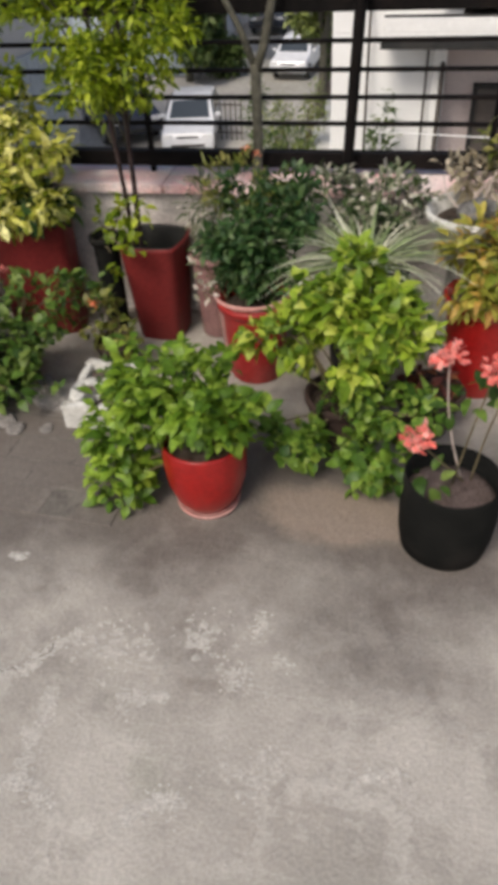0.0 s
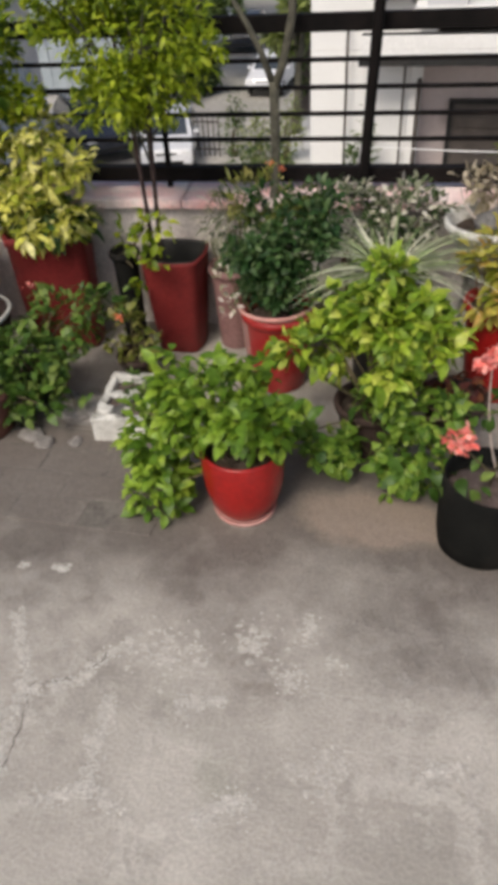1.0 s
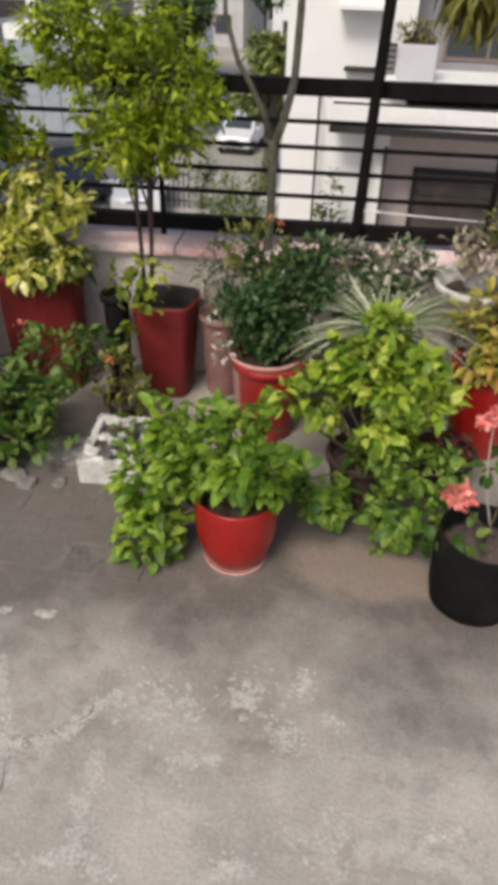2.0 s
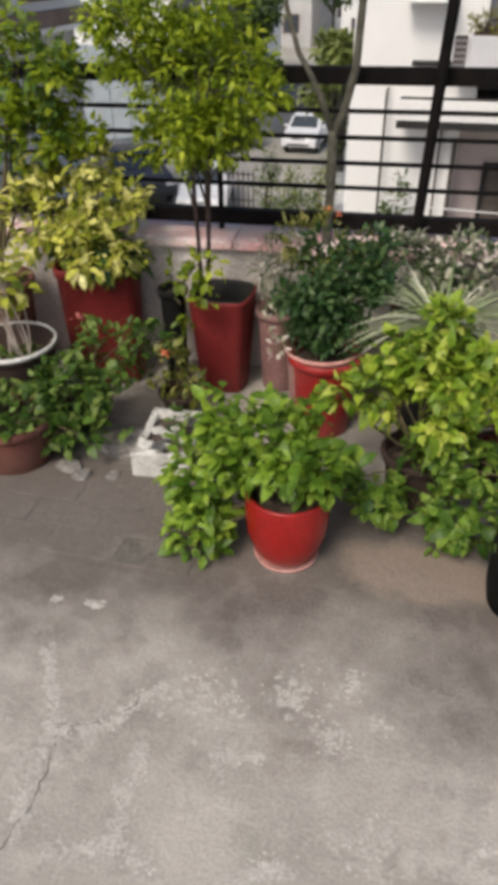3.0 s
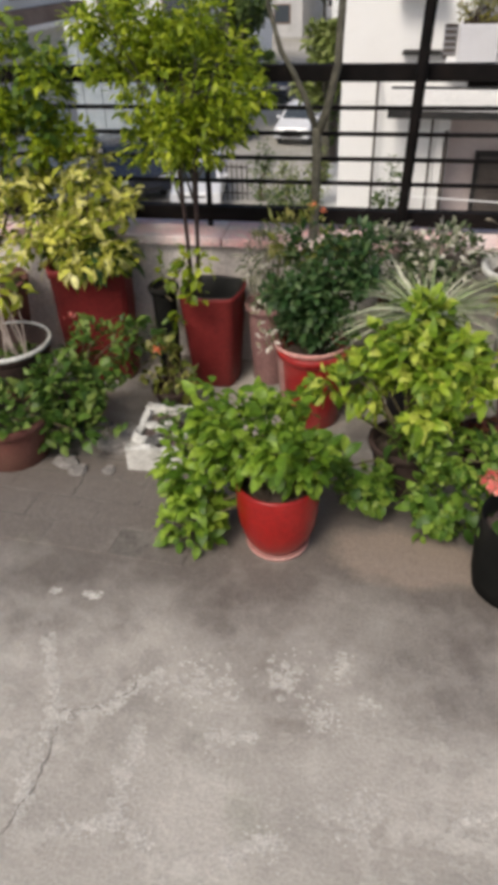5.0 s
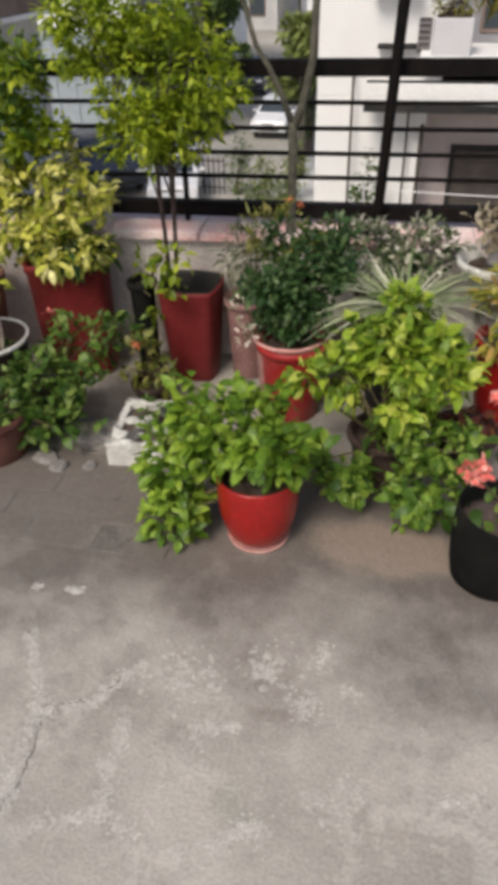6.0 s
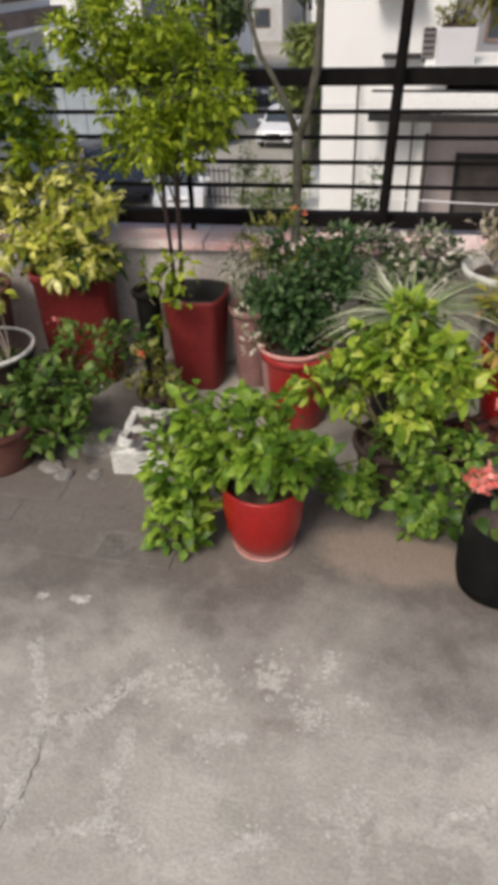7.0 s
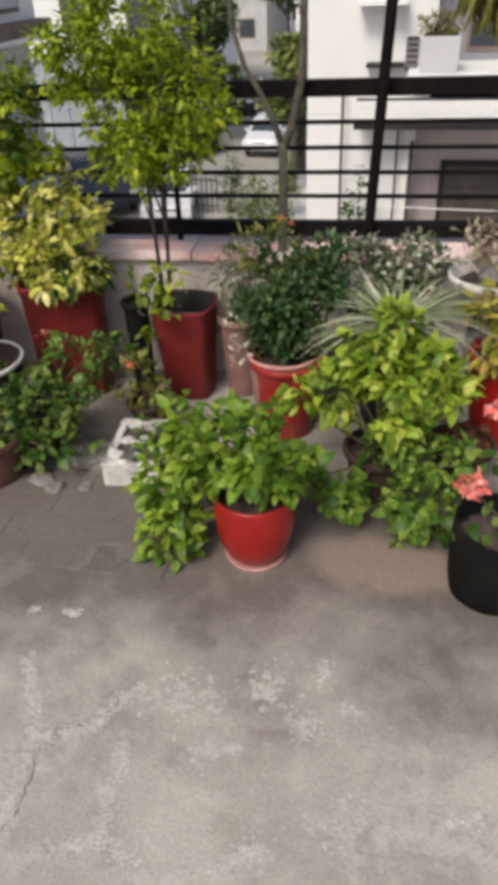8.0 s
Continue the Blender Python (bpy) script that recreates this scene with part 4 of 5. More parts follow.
# small dark bowl with a reddish plant
rr = random.Random(31)
N6 = round_pot("red_leaf_bowl", (0.585, 2.13, 0), 0.07, 0.10, 0.16, M_BROWNPOT, "small reddish leaved plant in a dark brown bowl", 21)
lobes = [((0.585, 2.13, 0.20), (0.09, 0.08, 0.05), 1)]
stems(N6, (0.585, 2.13, 0.13), lobes, rr, M_DARKBARK, 6, 0.003)
leaf_mass("foliage", spots(lobes, 80, rr, 0.1), S_SMALL + S_OVAL[3:], M_LREDDISH, N6, rr, (0.6, 1.0))

# white variegated shrub
rr = random.Random(27)
P = round_pot("variegated_shrub", (0.30, 2.61, 0), 0.10, 0.13, 0.40, M_TERRA, "white and green variegated shrub in a clay pot", 17)
lobes = [((0.20, 2.63, 0.55), (0.17, 0.11, 0.11), 2), ((0.38, 2.63, 0.56), (0.17, 0.11, 0.11), 2), ((0.30, 2.62, 0.47), (0.17, 0.11, 0.08), 1)]
stems(P, (0.30, 2.61, 0.36), lobes, rr, M_STEM, 10, 0.005)
leaf_mass("foliage", spots(lobes, 1500, rr, 0.2), S_SMALL, M_LVAR, P, rr)

# olive shrub beside the urn
rr = random.Random(30)
N5 = round_pot("olive_shrub", (0.98, 2.60, 0), 0.095, 0.12, 0.42, M_BLACKPL, "dense olive green shrub in a tall dark pot", 20)
lobes = [((0.78, 2.67, 0.76), (0.13, 0.06, 0.14), 2), ((0.95, 2.62, 0.65), (0.14, 0.09, 0.18), 2)]
stems(N5, (0.98, 2.60, 0.38), lobes, rr, M_STEM, 8, 0.006)
leaf_mass("foliage", spots(lobes, 1100, rr, 0.2), S_SMALL, M_LOLIVE, N5, rr)

# forked sapling
rr = random.Random(28)
Q = round_pot("forked_sapling", (-0.12, 2.65, 0), 0.085, 0.105, 0.28, M_BLACKPL, "slender forked grey sapling with few leaves in a dark pot", 18)
inv = Matrix.Translation(Q.location).inverted()
for nm, pts, rad in (("trunk", [(-0.12, 2.66, 0.24), (-0.118, 2.73, 0.45), (-0.118, 2.820, 0.632), (-0.116, 2.820, 0.779), (-0.118, 2.820, 0.935)], [0.019, 0.018, 0.017, 0.017, 0.018]), ("branch", [(-0.118, 2.820, 0.920), (-0.159, 2.820, 1.025), (-0.204, 2.820, 1.109), (-0.251, 2.830, 1.176), (-0.298, 2.841, 1.312), (-0.308, 2.851, 1.553)], [0.013, 0.011, 0.010, 0.009, 0.008, 0.005]), ("branch", [(-0.119, 2.820, 0.904), (-0.086, 2.820, 0.990), (-0.052, 2.820, 1.132), (-0.044, 2.820, 1.312), (-0.038, 2.820, 1.605), (-0.042, 2.820, 1.919)], [0.016, 0.015, 0.014, 0.013, 0.011, 0.008])):
    ob = part(nm, tube(bmesh.new(), pts, rad, 10), M_BARK, Q, smooth=True)
    ob.matrix_parent_inverse = inv
lobes = [((-0.18, 2.7, 1.75), (0.2, 0.15, 0.2), 3)]
leaf_mass("leaves", spots(lobes, 220, rr, 0.1), S_OVAL, M_LTREE, Q, rr, lift=-0.3)

# needle-leaved sprigs at the wall
rr = random.Random(29)
T = round_pot("wispy_plant", (-0.255, 2.63, 0), 0.068, 0.088, 0.34, M_DUSTY, "wispy small-leaved plant in a faded dusty pink pot by the wall", 19)
lobes = [((-0.26, 2.65, 0.50), (0.12, 0.07, 0.12), 2), ((-0.25, 2.62, 0.40), (0.08, 0.07, 0.07), 1)]
stems(T, (-0.255, 2.63, 0.31), lobes, rr, M_STEM, 12, 0.003, 0.001)
leaf_mass("foliage", spots(lobes, 420, rr, 0.1), S_TINY + S_NEEDLE, M_LVAR, T, rr, jitter=0.5)

# ---- street and buildings beyond ----
GZ = -5.0
bm = box(bmesh.new(), -400, 400, -300, 700, GZ - 0.5, GZ)
tagged(part("ground", bm, M_GROUND), "dusty dry ground around the houses", "ground", kind="structure")
bm = box(bmesh.new(), -5.2, 5.2, -170, 170, 0.004, 0.03)
road = tagged(part("road", bm, M_ROAD), "pale dusty residential street", "road", kind="structure")
road.location, road.rotation_euler = (-7.2, 190, GZ), (0, 0, radians(3))

# white house
W0, WY = -1.55, 14.0
house = empty("white_house", (3, WY, GZ), "white painted house with a sunshade slab over its garage", "house")
HI = Matrix.Translation(house.location).inverted()


def hp(name, bm, mat, parent=None, label=""):
    ob = part(name, bm, mat, parent or house, label)
    if parent is None:
        ob.matrix_parent_inverse = HI
    return ob


hp("wall", box(bmesh.new(), W0, 0.60, WY, WY + 9, -0.9, 3.2, 0.02), M_WHITEB, label="white painted corner wall")
hp("base_wall", box(bmesh.new(), W0, 0.41, WY, WY + 9, GZ, -0.902, 0.02), M_WHITEB, label="white painted lower wall")
hp("upper_wall", box(bmesh.new(), 0.602, 9, WY + 0.9, WY + 9, -0.62, 3.2, 0.02), M_SLATEB, label="grey plastered upper wall")
hp("garage_wall", box(bmesh.new(), 0.412, 9, WY + 0.55, WY + 9, GZ, -0.93, 0.02), M_PINKB, label="beige plastered garage wall")
hp("sunshade", box(bmesh.new(), -0.64, 9, WY - 0.75, WY + 0.9, -0.90, -0.76, 0.01), M_WHITEB, label="flat white concrete sunshade")
hp("lip", box(bmesh.new(), -0.64, 9, WY - 0.748, WY - 0.60, -0.758, -0.56, 0.01), M_WHITEB, label="white raised slab lip")
# black strip drawn for the shadow line over the sunshade
hp("lip_shadow_strip", box(bmesh.new(), -0.62, 9, WY - 0.74, WY - 0.61, -0.558, -0.535, 0.004), M_RUBBER, label="dark strip along the lip in place of its shadow line")
hp("fascia", box(bmesh.new(), -0.65, 9, WY - 0.80, WY - 0.752, -1.0, -0.88, 0.006), M_RUBBER, label="dark slab edge")
hp("roof", box(bmesh.new(), W0 - 0.2, 9.2, WY - 0.2, WY + 9.2, 3.202, 3.4, 0.02), M_WHITEB)
hp("pier", box(bmesh.new(), 0.20, 0.408, WY - 0.16, WY - 0.002, GZ, -0.91, 0.02), M_WHITEB)
hp("door_frame", box(bmesh.new(), 0.92, 1.0, WY + 0.40, WY + 0.548, GZ, -1.77, 0.01), M_RUBBER, label="black steel door post")
hp("door_frame", box(bmesh.new(), 1.002, 4.3, WY + 0.40, WY + 0.548, -1.848, -1.77, 0.01), M_RUBBER, label="black steel door head")
gate = hp("shutter_door", box(bmesh.new(), 1.0, 4.2, WY + 0.44, WY + 0.547, GZ, -1.85, 0.02), M_DARKSTEEL, label="dark brown steel garage shutter")
for i in range(13):
    z = GZ + 0.12 + i * 0.22
    ob = part("slat", box(bmesh.new(), 1.06, 4.14, WY + 0.42, WY + 0.443, z, z + 0.19, 0.006), M_DARKSTEEL, gate)
for x, z0, z1, r in ((-0.89, GZ, -0.5, 0.024), (0.36, GZ, -1.3, 0.04), (0.10, GZ, -1.0, 0.022)):
    hp("drainpipe", tube(bmesh.new(), [(x, WY - 0.23, z0), (x, WY - 0.23, z1 - 0.15), (x, WY - 0.20, z1 - 0.04), (x, WY - 0.05, z1)], [r] * 4, 10), M_DARKSTEEL)
for x0, x1, z0, z1 in ((-1.2, -0.78, 0.95, 2.2), (-0.60, 0.02, 0.95, 2.2)):
    wob_ = hp("window", box(bmesh.new(), x0, x1, WY - 0.03, WY - 0.002, z0, z1, 0.008), M_BROWNB, label="brown framed window")
    mid = (x0 + x1) / 2
    for a, b_ in ((x0 + 0.04, mid - 0.02), (mid + 0.02, x1 - 0.04)):
        ob = part("pane", box(bmesh.new(), a, b_, WY - 0.036, WY - 0.031, z0 + 0.05, z1 - 0.05), M_GLASS, wob_)
hp("window_ledge", box(bmesh.new(), -0.68, 0.12, WY - 0.45, WY - 0.002, 0.78, 0.86, 0.01), M_WHITEB)
# the hood's black colour stands in for its shadow on the wall
hp("vent_hood", box(bmesh.new(), -0.52, 0.12, WY - 0.30, WY - 0.002, -0.12, -0.065, 0.01), M_RUBBER, label="hood on the wall, its shadow put in the dark colour")
gr = hp("louvre_window", box(bmesh.new(), 0.12, 0.34, WY - 0.03, WY - 0.002, -0.22, 0.30, 0.006), M_SLATEB, label="grey louvred window")
for k in range(6):
    part("louvre", box(bmesh.new(), 0.14, 0.32, WY - 0.05, WY - 0.031, -0.19 + k * 0.09, -0.14 + k * 0.09, 0.004), M_DARKSTEEL, gr)
hp("water_pipe", tube(bmesh.new(), [(-0.5, WY - 1.5, -2.06), (1.0, WY - 1.5, -2.10), (9.0, WY - 1.5, -2.2)], [0.012] * 3, 8), M_WHITEB, label="thin white water pipe")
for x in (-0.5, 3.0, 8.8):
    hp("pipe_post", box(bmesh.new(), x - 0.02, x + 0.02, WY - 1.475, WY - 1.44, GZ, -2.03, 0.004), M_GREYB)
# planter box standing on the sunshade
PBX = empty("roof_planter", (0.66, WY - 0.42, -0.16), "greyish white cement planter box with dry brown plants", "planter box")
part("body", box(bmesh.new(), -0.29, 0.31, -0.33, 0.33, 0.0, 0.52, 0.02), M_PALEB, PBX)
part("soil", box(bmesh.new(), -0.25, 0.27, -0.29, 0.29, 0.522, 0.54, 0.004), M_SOIL, PBX)
rr = random.Random(31)
lobes = [((0.66, WY - 0.42, 0.50), (0.36, 0.24, 0.15), 1)]
leaf_mass("dry_growth", spots(lobes, 220, rr, 0.1), [leaf_shape(0.13, 0.028, 0.3, 0.2)], M_LHANG, PBX, rr)
stems(PBX, (0.66, WY - 0.42, 0.36), lobes, rr, M_DARKBARK, 14, 0.014, 0.006, 0.1, 0.2)
hp("upper_slab", box(bmesh.new(), 0.20, 9, WY - 0.78, WY + 0.898, -0.27, -0.16, 0.01), M_WHITEB, label="white concrete slab under the planter box")
wob_ = hp("window", box(bmesh.new(), 1.15, 2.7, WY + 0.86, WY + 0.898, 0.0, 1.5, 0.008), M_BROWNB, label="brown framed window")
for a, b_ in ((1.2, 1.9), (1.95, 2.65)):
    part("pane", box(bmesh.new(), a, b_, WY + 0.852, WY + 0.858, 0.06, 1.44), M_GLASS, wob_)

# left hand house
lh = empty("grey_house", (-12, 15, GZ), "grey plastered house with a brown slab edge and pale windows", "house")
LI = Matrix.Translation(lh.location).inverted()


def lp(name, bm, mat, label="", parent=None):
    ob = part(name, bm, mat, parent or lh, label)
    if parent is None:
        ob.matrix_parent_inverse = LI
    return ob


lp("wall", box(bmesh.new(), -15.5, -9.5, 8, 19.4, GZ, 0.0, 0.02), M_GREYB)
lp("slab_edge", box(bmesh.new(), -15.8, -8.95, 7.7, 19.75, 0.10, 0.42, 0.02), M_BROWNB, "brown stained slab edge")
lp("upper_wall", box(bmesh.new(), -15.5, -9.2, 8, 19.4, 0.422, 3.0, 0.02), M_WHITEB, "white plastered upper wall")
lp("drip_edge", box(bmesh.new(), -15.9, -8.85, 7.6, 19.85, 0.003, 0.098, 0.01), M_WHITEB, "white drip edge")
lp("parapet", box(bmesh.new(), -15.5, -9.2, 8, 19.4, 3.002, 3.3, 0.02), M_WHITEB)
for y0 in (11.2, 13.8, 16.4):
    w_ = lp("window", box(bmesh.new(), -9.198, -9.14, y0, y0 + 2.1, 0.62, 2.3, 0.01), M_BROWNB, "brown framed window")
    for a in (y0 + 0.08, y0 + 1.09):
        lp("pane", box(bmesh.new(), -9.138, -9.128, a, a + 0.93, 0.72, 2.2), M_PALEGLASS, "pale curtained pane", w_)
for y0 in (10.5, 13.5, 16.5):
    w_ = lp("gate_panel", box(bmesh.new(), -9.498, -9.42, y0, y0 + 2.2, GZ + 0.1, -1.9, 0.01), M_BLUEGREY, "bluish grey steel gate panel")
    for k in range(4):
        lp("rib", box(bmesh.new(), -9.418, -9.39, y0 + 0.2 + k * 0.55, y0 + 0.3 + k * 0.55, GZ + 0.2, -2.0, 0.008), M_BLUEGREY, "", w_)

# houses further down the street
for i, (x, y, w, d, h, m) in enumerate(((-4.5, 62, 9, 10, 9, M_WHITEB), (-17, 66, 10, 12, 8, M_GREYB), (-9, 84, 9, 10, 11, M_WHITEB), (5.5, 60, 9, 12, 9, M_PINKB), (-28, 60, 12, 14, 9, M_WHITEB), (-14.5, 34, 9, 12, 9.5, M_WHITEB))):
    hh = empty("far_house", (x, y, GZ), "pale plastered house further down the street", "house", "houses down the street")
    part("wall", box(bmesh.new(), -w / 2, w / 2, 0, d, 0, h, 0.05), m, hh)
    part("roof", box(bmesh.new(), -w / 2 - 0.3, w / 2 + 0.3, -0.3, d + 0.3, h + 0.002, h + 0.3, 0.04), M_GREYB, hh)
    for fl in range(int(h // 3)):
        for k in range(3):
            xw = -w / 2 + w * (k + 0.5) / 3
            wo = part("window", box(bmesh.new(), xw - 0.7, xw + 0.7, -0.06, -0.003, 1 + 3 * fl, 2.4 + 3 * fl, 0.02), M_BROWNB, hh)
            part("pane", box(bmesh.new(), xw - 0.6, xw + 0.6, -0.075, -0.062, 1.1 + 3 * fl, 2.3 + 3 * fl), M_GLASS, wo)


def street_tree(at, height, spread, seed, label, leaves=2600, low=0.35, foliage=None):
    """Tapered trunk, limbs and a ragged crown of many leaf sprays."""
    q = random.Random(seed)
    e = empty("street_tree", at, label, "tree", "street trees")
    inv_ = Matrix.Translation(e.location).inverted()
    at = Vector(at)
    lobes_ = []
    for k in range(9):
        a = q.uniform(0, 6.28)
        rad = q.uniform(0.1, 0.75) * spread
        z = height * q.uniform(low + 0.12, 0.92)
        s = spread * q.uniform(0.28, 0.5)
        lobes_.append((tuple(at + Vector((rad * math.cos(a), rad * math.sin(a), z))), (s, s, s * 0.7), s))
    ob = part("trunk", tube(bmesh.new(), bent(at, at + Vector((0, 0, height * 0.75)), 0.2, q, 7), [0.16 - 0.018 * k for k in range(8)], 10), M_BARK, e, smooth=True)
    ob.matrix_parent_inverse = inv_
    for c, r, w in lobes_:
        ob = part("limb", tube(bmesh.new(), bent(at + Vector((0, 0, height * q.uniform(0.3, 0.6))), c, 0.2, q), [0.07 - 0.009 * k for k in range(7)], 7), M_BARK, e, smooth=True)
        ob.matrix_parent_inverse = inv_
    leaf_mass("crown", spots(lobes_, leaves, q, 0.3), [leaf_shape(0.30, 0.15, 0.3, 0.2), leaf_shape(0.24, 0.13, 0.4, 0.2)], foliage or M_LFAR, e, q, (0.7, 1.4))
    return e


street_tree((-8.7, 31.5, GZ), 7.2, 2.1, 51, "leafy green street tree before the white houses", 5200, 0.2)
street_tree((-12.5, 44, GZ), 8.5, 3.4, 52, "broad dark green street tree over parked cars", 3200)
street_tree((-8.5, 56, GZ), 8, 3.0, 53, "leafy green tree further down the street")
street_tree((-1.9, 30, GZ), 6.0, 1.5, 54, "slim yellowish green tree beside the white house", foliage=M_LFARY)

street_tree((-9.2, 28.6, GZ), 4.3, 1.9, 55, "low dark green tree standing behind the parked car", 6500, -0.08)
street_tree((-3.4, 24.0, GZ), 5.4, 1.1, 56, "slender green tree beside the boundary wall", 1300, foliage=M_LFARY)

# bushes at the foot of the white house
rr = random.Random(33)
for i, (x, y, s) in enumerate(((-2.6, 15.5, 0.9), (-3.3, 17.5, 1.0), (-2.2, 13.6, 0.6), (-0.62, 13.3, 0.4), (-3.9, 20.0, 0.45), (-4.9, 21.6, 0.45), (-3.2, 21.2, 0.5))):
    hb = empty("hedge_bush", (x, y, GZ), "rounded green bush at the foot of the house", "bush", "bushes by the house")
    hgt = 3.1 if i == 3 else 1.6
    lobes = [((x, y, GZ + hgt * 0.45), (s, s * 0.8, hgt * 0.45), 2), ((x + 0.3 * s, y, GZ + hgt * 0.75), (s * 0.6, s * 0.5, hgt * 0.35), 1)]
    inv = Matrix.Translation(hb.location).inverted()
    stems(hb, (x, y, GZ), lobes, rr, M_STEM, 6, 0.03, 0.01, 0.1, 0.1)
    q = random.Random(90 + i)
    pl = [(p - Vector((0, 0, 10)), o) for p, o in spots([((c[0], c[1], c[2] + 10), r, w) for c, r, w in lobes], 900 if i < 4 else 380, q, 0.2)]
    leaf_mass("foliage", pl, [leaf_shape(0.14, 0.06, 0.3, 0.2)], M_LFAR if i % 2 else M_LFARY, hb, q)


def car(at, turn, paint, label, seed, size=1.0):
    """A parked hatchback with wheels, windows and lamps; its front points along -y."""
    e = empty("parked_car", at, label, "car", "parked cars")
    e.rotation_euler, e.scale = (0, 0, radians(turn)), (size, size, size)
    side = [(-1.95, 0.32), (-2.0, 0.62), (-1.9, 0.80), (-1.05, 0.97), (-0.35, 1.42), (0.2, 1.50), (1.2, 1.47), (1.85, 1.02), (1.95, 0.8), (1.95, 0.35)]
    bm = bmesh.new()
    rings = []
    for xx, k in ((-0.84, 0.90), (-0.80, 0.985), (-0.5, 1.0), (0.5, 1.0), (0.80, 0.985), (0.84, 0.90)):
        ring = []
        for yy, zz in side:
            taper = 1.0 if zz < 0.98 else 1 - 0.34 * (zz - 0.98)
            ring.append(bm.verts.new((xx * taper, yy * (0.97 + 0.03 * k), 0.3 + (zz - 0.3) * k)))
        rings.append(ring)
    for a, b_ in zip(rings, rings[1:]):
        for i in range(len(side)):
            j = (i + 1) % len(side)
            bm.faces.new((a[i], b_[i], b_[j], a[j]))
    bm.faces.new(rings[0])
    bm.faces.new(list(reversed(rings[-1])))
    bmesh.ops.recalc_face_normals(bm, faces=bm.faces)
    bmesh.ops.bevel(bm, geom=bm.edges[:], offset=0.05, segments=2, profile=0.6, affect="EDGES", clamp_overlap=True)
    part("body", bm, paint, e, smooth=True)

    def quad(name, pts, mat):
        b5 = bmesh.new()
        vs = [b5.verts.new(p) for p in pts]
        f = b5.faces.new(vs)
        g = bmesh.ops.extrude_face_region(b5, geom=[f])
        n_ = f.normal.copy() if f.normal.length else Vector((0, -1, 0.5))
        f.normal_update()
        bmesh.ops.translate(b5, vec=f.normal * 0.015, verts=[v for v in g["geom"] if isinstance(v, bmesh.types.BMVert)])
        return part(name, b5, mat, e)

    quad("windscreen", [(-0.66, -0.99, 1.015), (0.66, -0.99, 1.015), (0.58, -0.41, 1.41), (-0.58, -0.41, 1.41)], M_GLASS)
    for s in (-1, 1):
        quad("side_window", [(s * 0.835, -0.75, 1.02), (s * 0.835, 1.3, 1.02), (s * 0.75, 1.0, 1.38), (s * 0.75, -0.3, 1.38)], M_GLASS)
        lampb = box(bmesh.new(), s * 0.64 - 0.14, s * 0.64 + 0.14, -1.985, -1.90, 0.62, 0.76, 0.02)
        part("headlight", lampb, M_LAMP, e)
        for yy in (-1.25, 1.25):
            w_ = part("wheel", lathe(bmesh.new(), [(0.22, -0.09), (0.29, -0.09), (0.31, -0.05), (0.31, 0.05), (0.29, 0.09), (0.22, 0.09)], 20), M_RUBBER, e, smooth=True)
            w_.rotation_euler, w_.location = (0, radians(90), 0), (s * 0.76, yy, 0.31)
            part("rim", lathe(bmesh.new(), [(0.19, -0.095), (0.21, -0.09), (0.21, 0.09), (0.19, 0.095)], 16), M_RIM, w_)
    part("bumper", box(bmesh.new(), -0.80, 0.80, -2.03, -1.94, 0.34, 0.56, 0.03), paint, e)
    part("intake", box(bmesh.new(), -0.55, 0.55, -2.04, -1.95, 0.38, 0.47, 0.02), M_RUBBER, e, "dark lower air intake")
    for s in (-1, 1):
        part("mirror", box(bmesh.new(), s * 0.93 - 0.09, s * 0.93 + 0.09, -0.78, -0.66, 0.98, 1.10, 0.03), paint, e)
    part("grille", box(bmesh.new(), -0.34, 0.34, -2.015, -1.93, 0.66, 0.70, 0.01), M_RUBBER, e)
    return e


car((-6.72, 21.3, GZ + 0.03), 12, M_CARW, "silver hatchback parked at the street's edge", 1, 0.86)
car((-9.5, 22.2, GZ + 0.03), 38, M_CARD, "dark hatchback parked beneath the trees", 2)
car((-8.2, 39.0, GZ + 0.03), 2, M_CARD, "dark car parked further down the street", 3)
car((-5.3, 30.2, GZ + 0.03), -3, M_CARW, "silver car parked farther along beside the road", 4, 0.82)
# bluish steel gate across the way behind the grey house
BG = empty("steel_gate", (-12.2, 29, GZ), "wide bluish grey sheet steel gate with ribs", "gate")
part("sheet", box(bmesh.new(), -3.6, 3.0, 0.0, 0.06, 0.1, 3.6, 0.02), M_BLUEGREY, BG)
for k in range(9):
    part("rib", box(bmesh.new(), -3.5 + k * 0.8, -3.38 + k * 0.8, -0.05, -0.003, 0.1, 3.62, 0.01), M_BLUEGREY, BG)
for x in (-3.75, 3.15):
    part("post", box(bmesh.new(), x - 0.14, x + 0.14, -0.14, 0.14, 0.0, 3.9, 0.02), M_GREYB, BG)
# gate pillar overgrown with creeper, and a low iron fence by the road
rr = random.Random(36)
GP = empty("gate_pillar", (-3.5, 26.5, GZ), "dark weathered gate pillar overgrown with creeper", "pillar")
part("shaft", box(bmesh.new(), -0.20, 0.20, -0.20, 0.20, 0.0, 2.75, 0.02), M_DARKSTEEL, GP)
part("cap", box(bmesh.new(), -0.26, 0.26, -0.26, 0.26, 2.752, 2.85, 0.02), M_GREYB, GP)
pl = [(p - Vector((0, 0, 10)), o) for p, o in spots([((-3.5, 26.45, GZ + 11.6), (0.27, 0.3, 1.25), 3), ((-3.5, 26.45, GZ + 12.6), (0.4, 0.35, 0.5), 2)], 900, rr, 0.3)]
leaf_mass("creeper", pl, [leaf_shape(0.16, 0.09, 0.4, 0.2)], M_LFAR, GP, rr)
FN = empty("iron_fence", (-5.8, 21.6, GZ), "low grey iron fence beside the road", "fence")
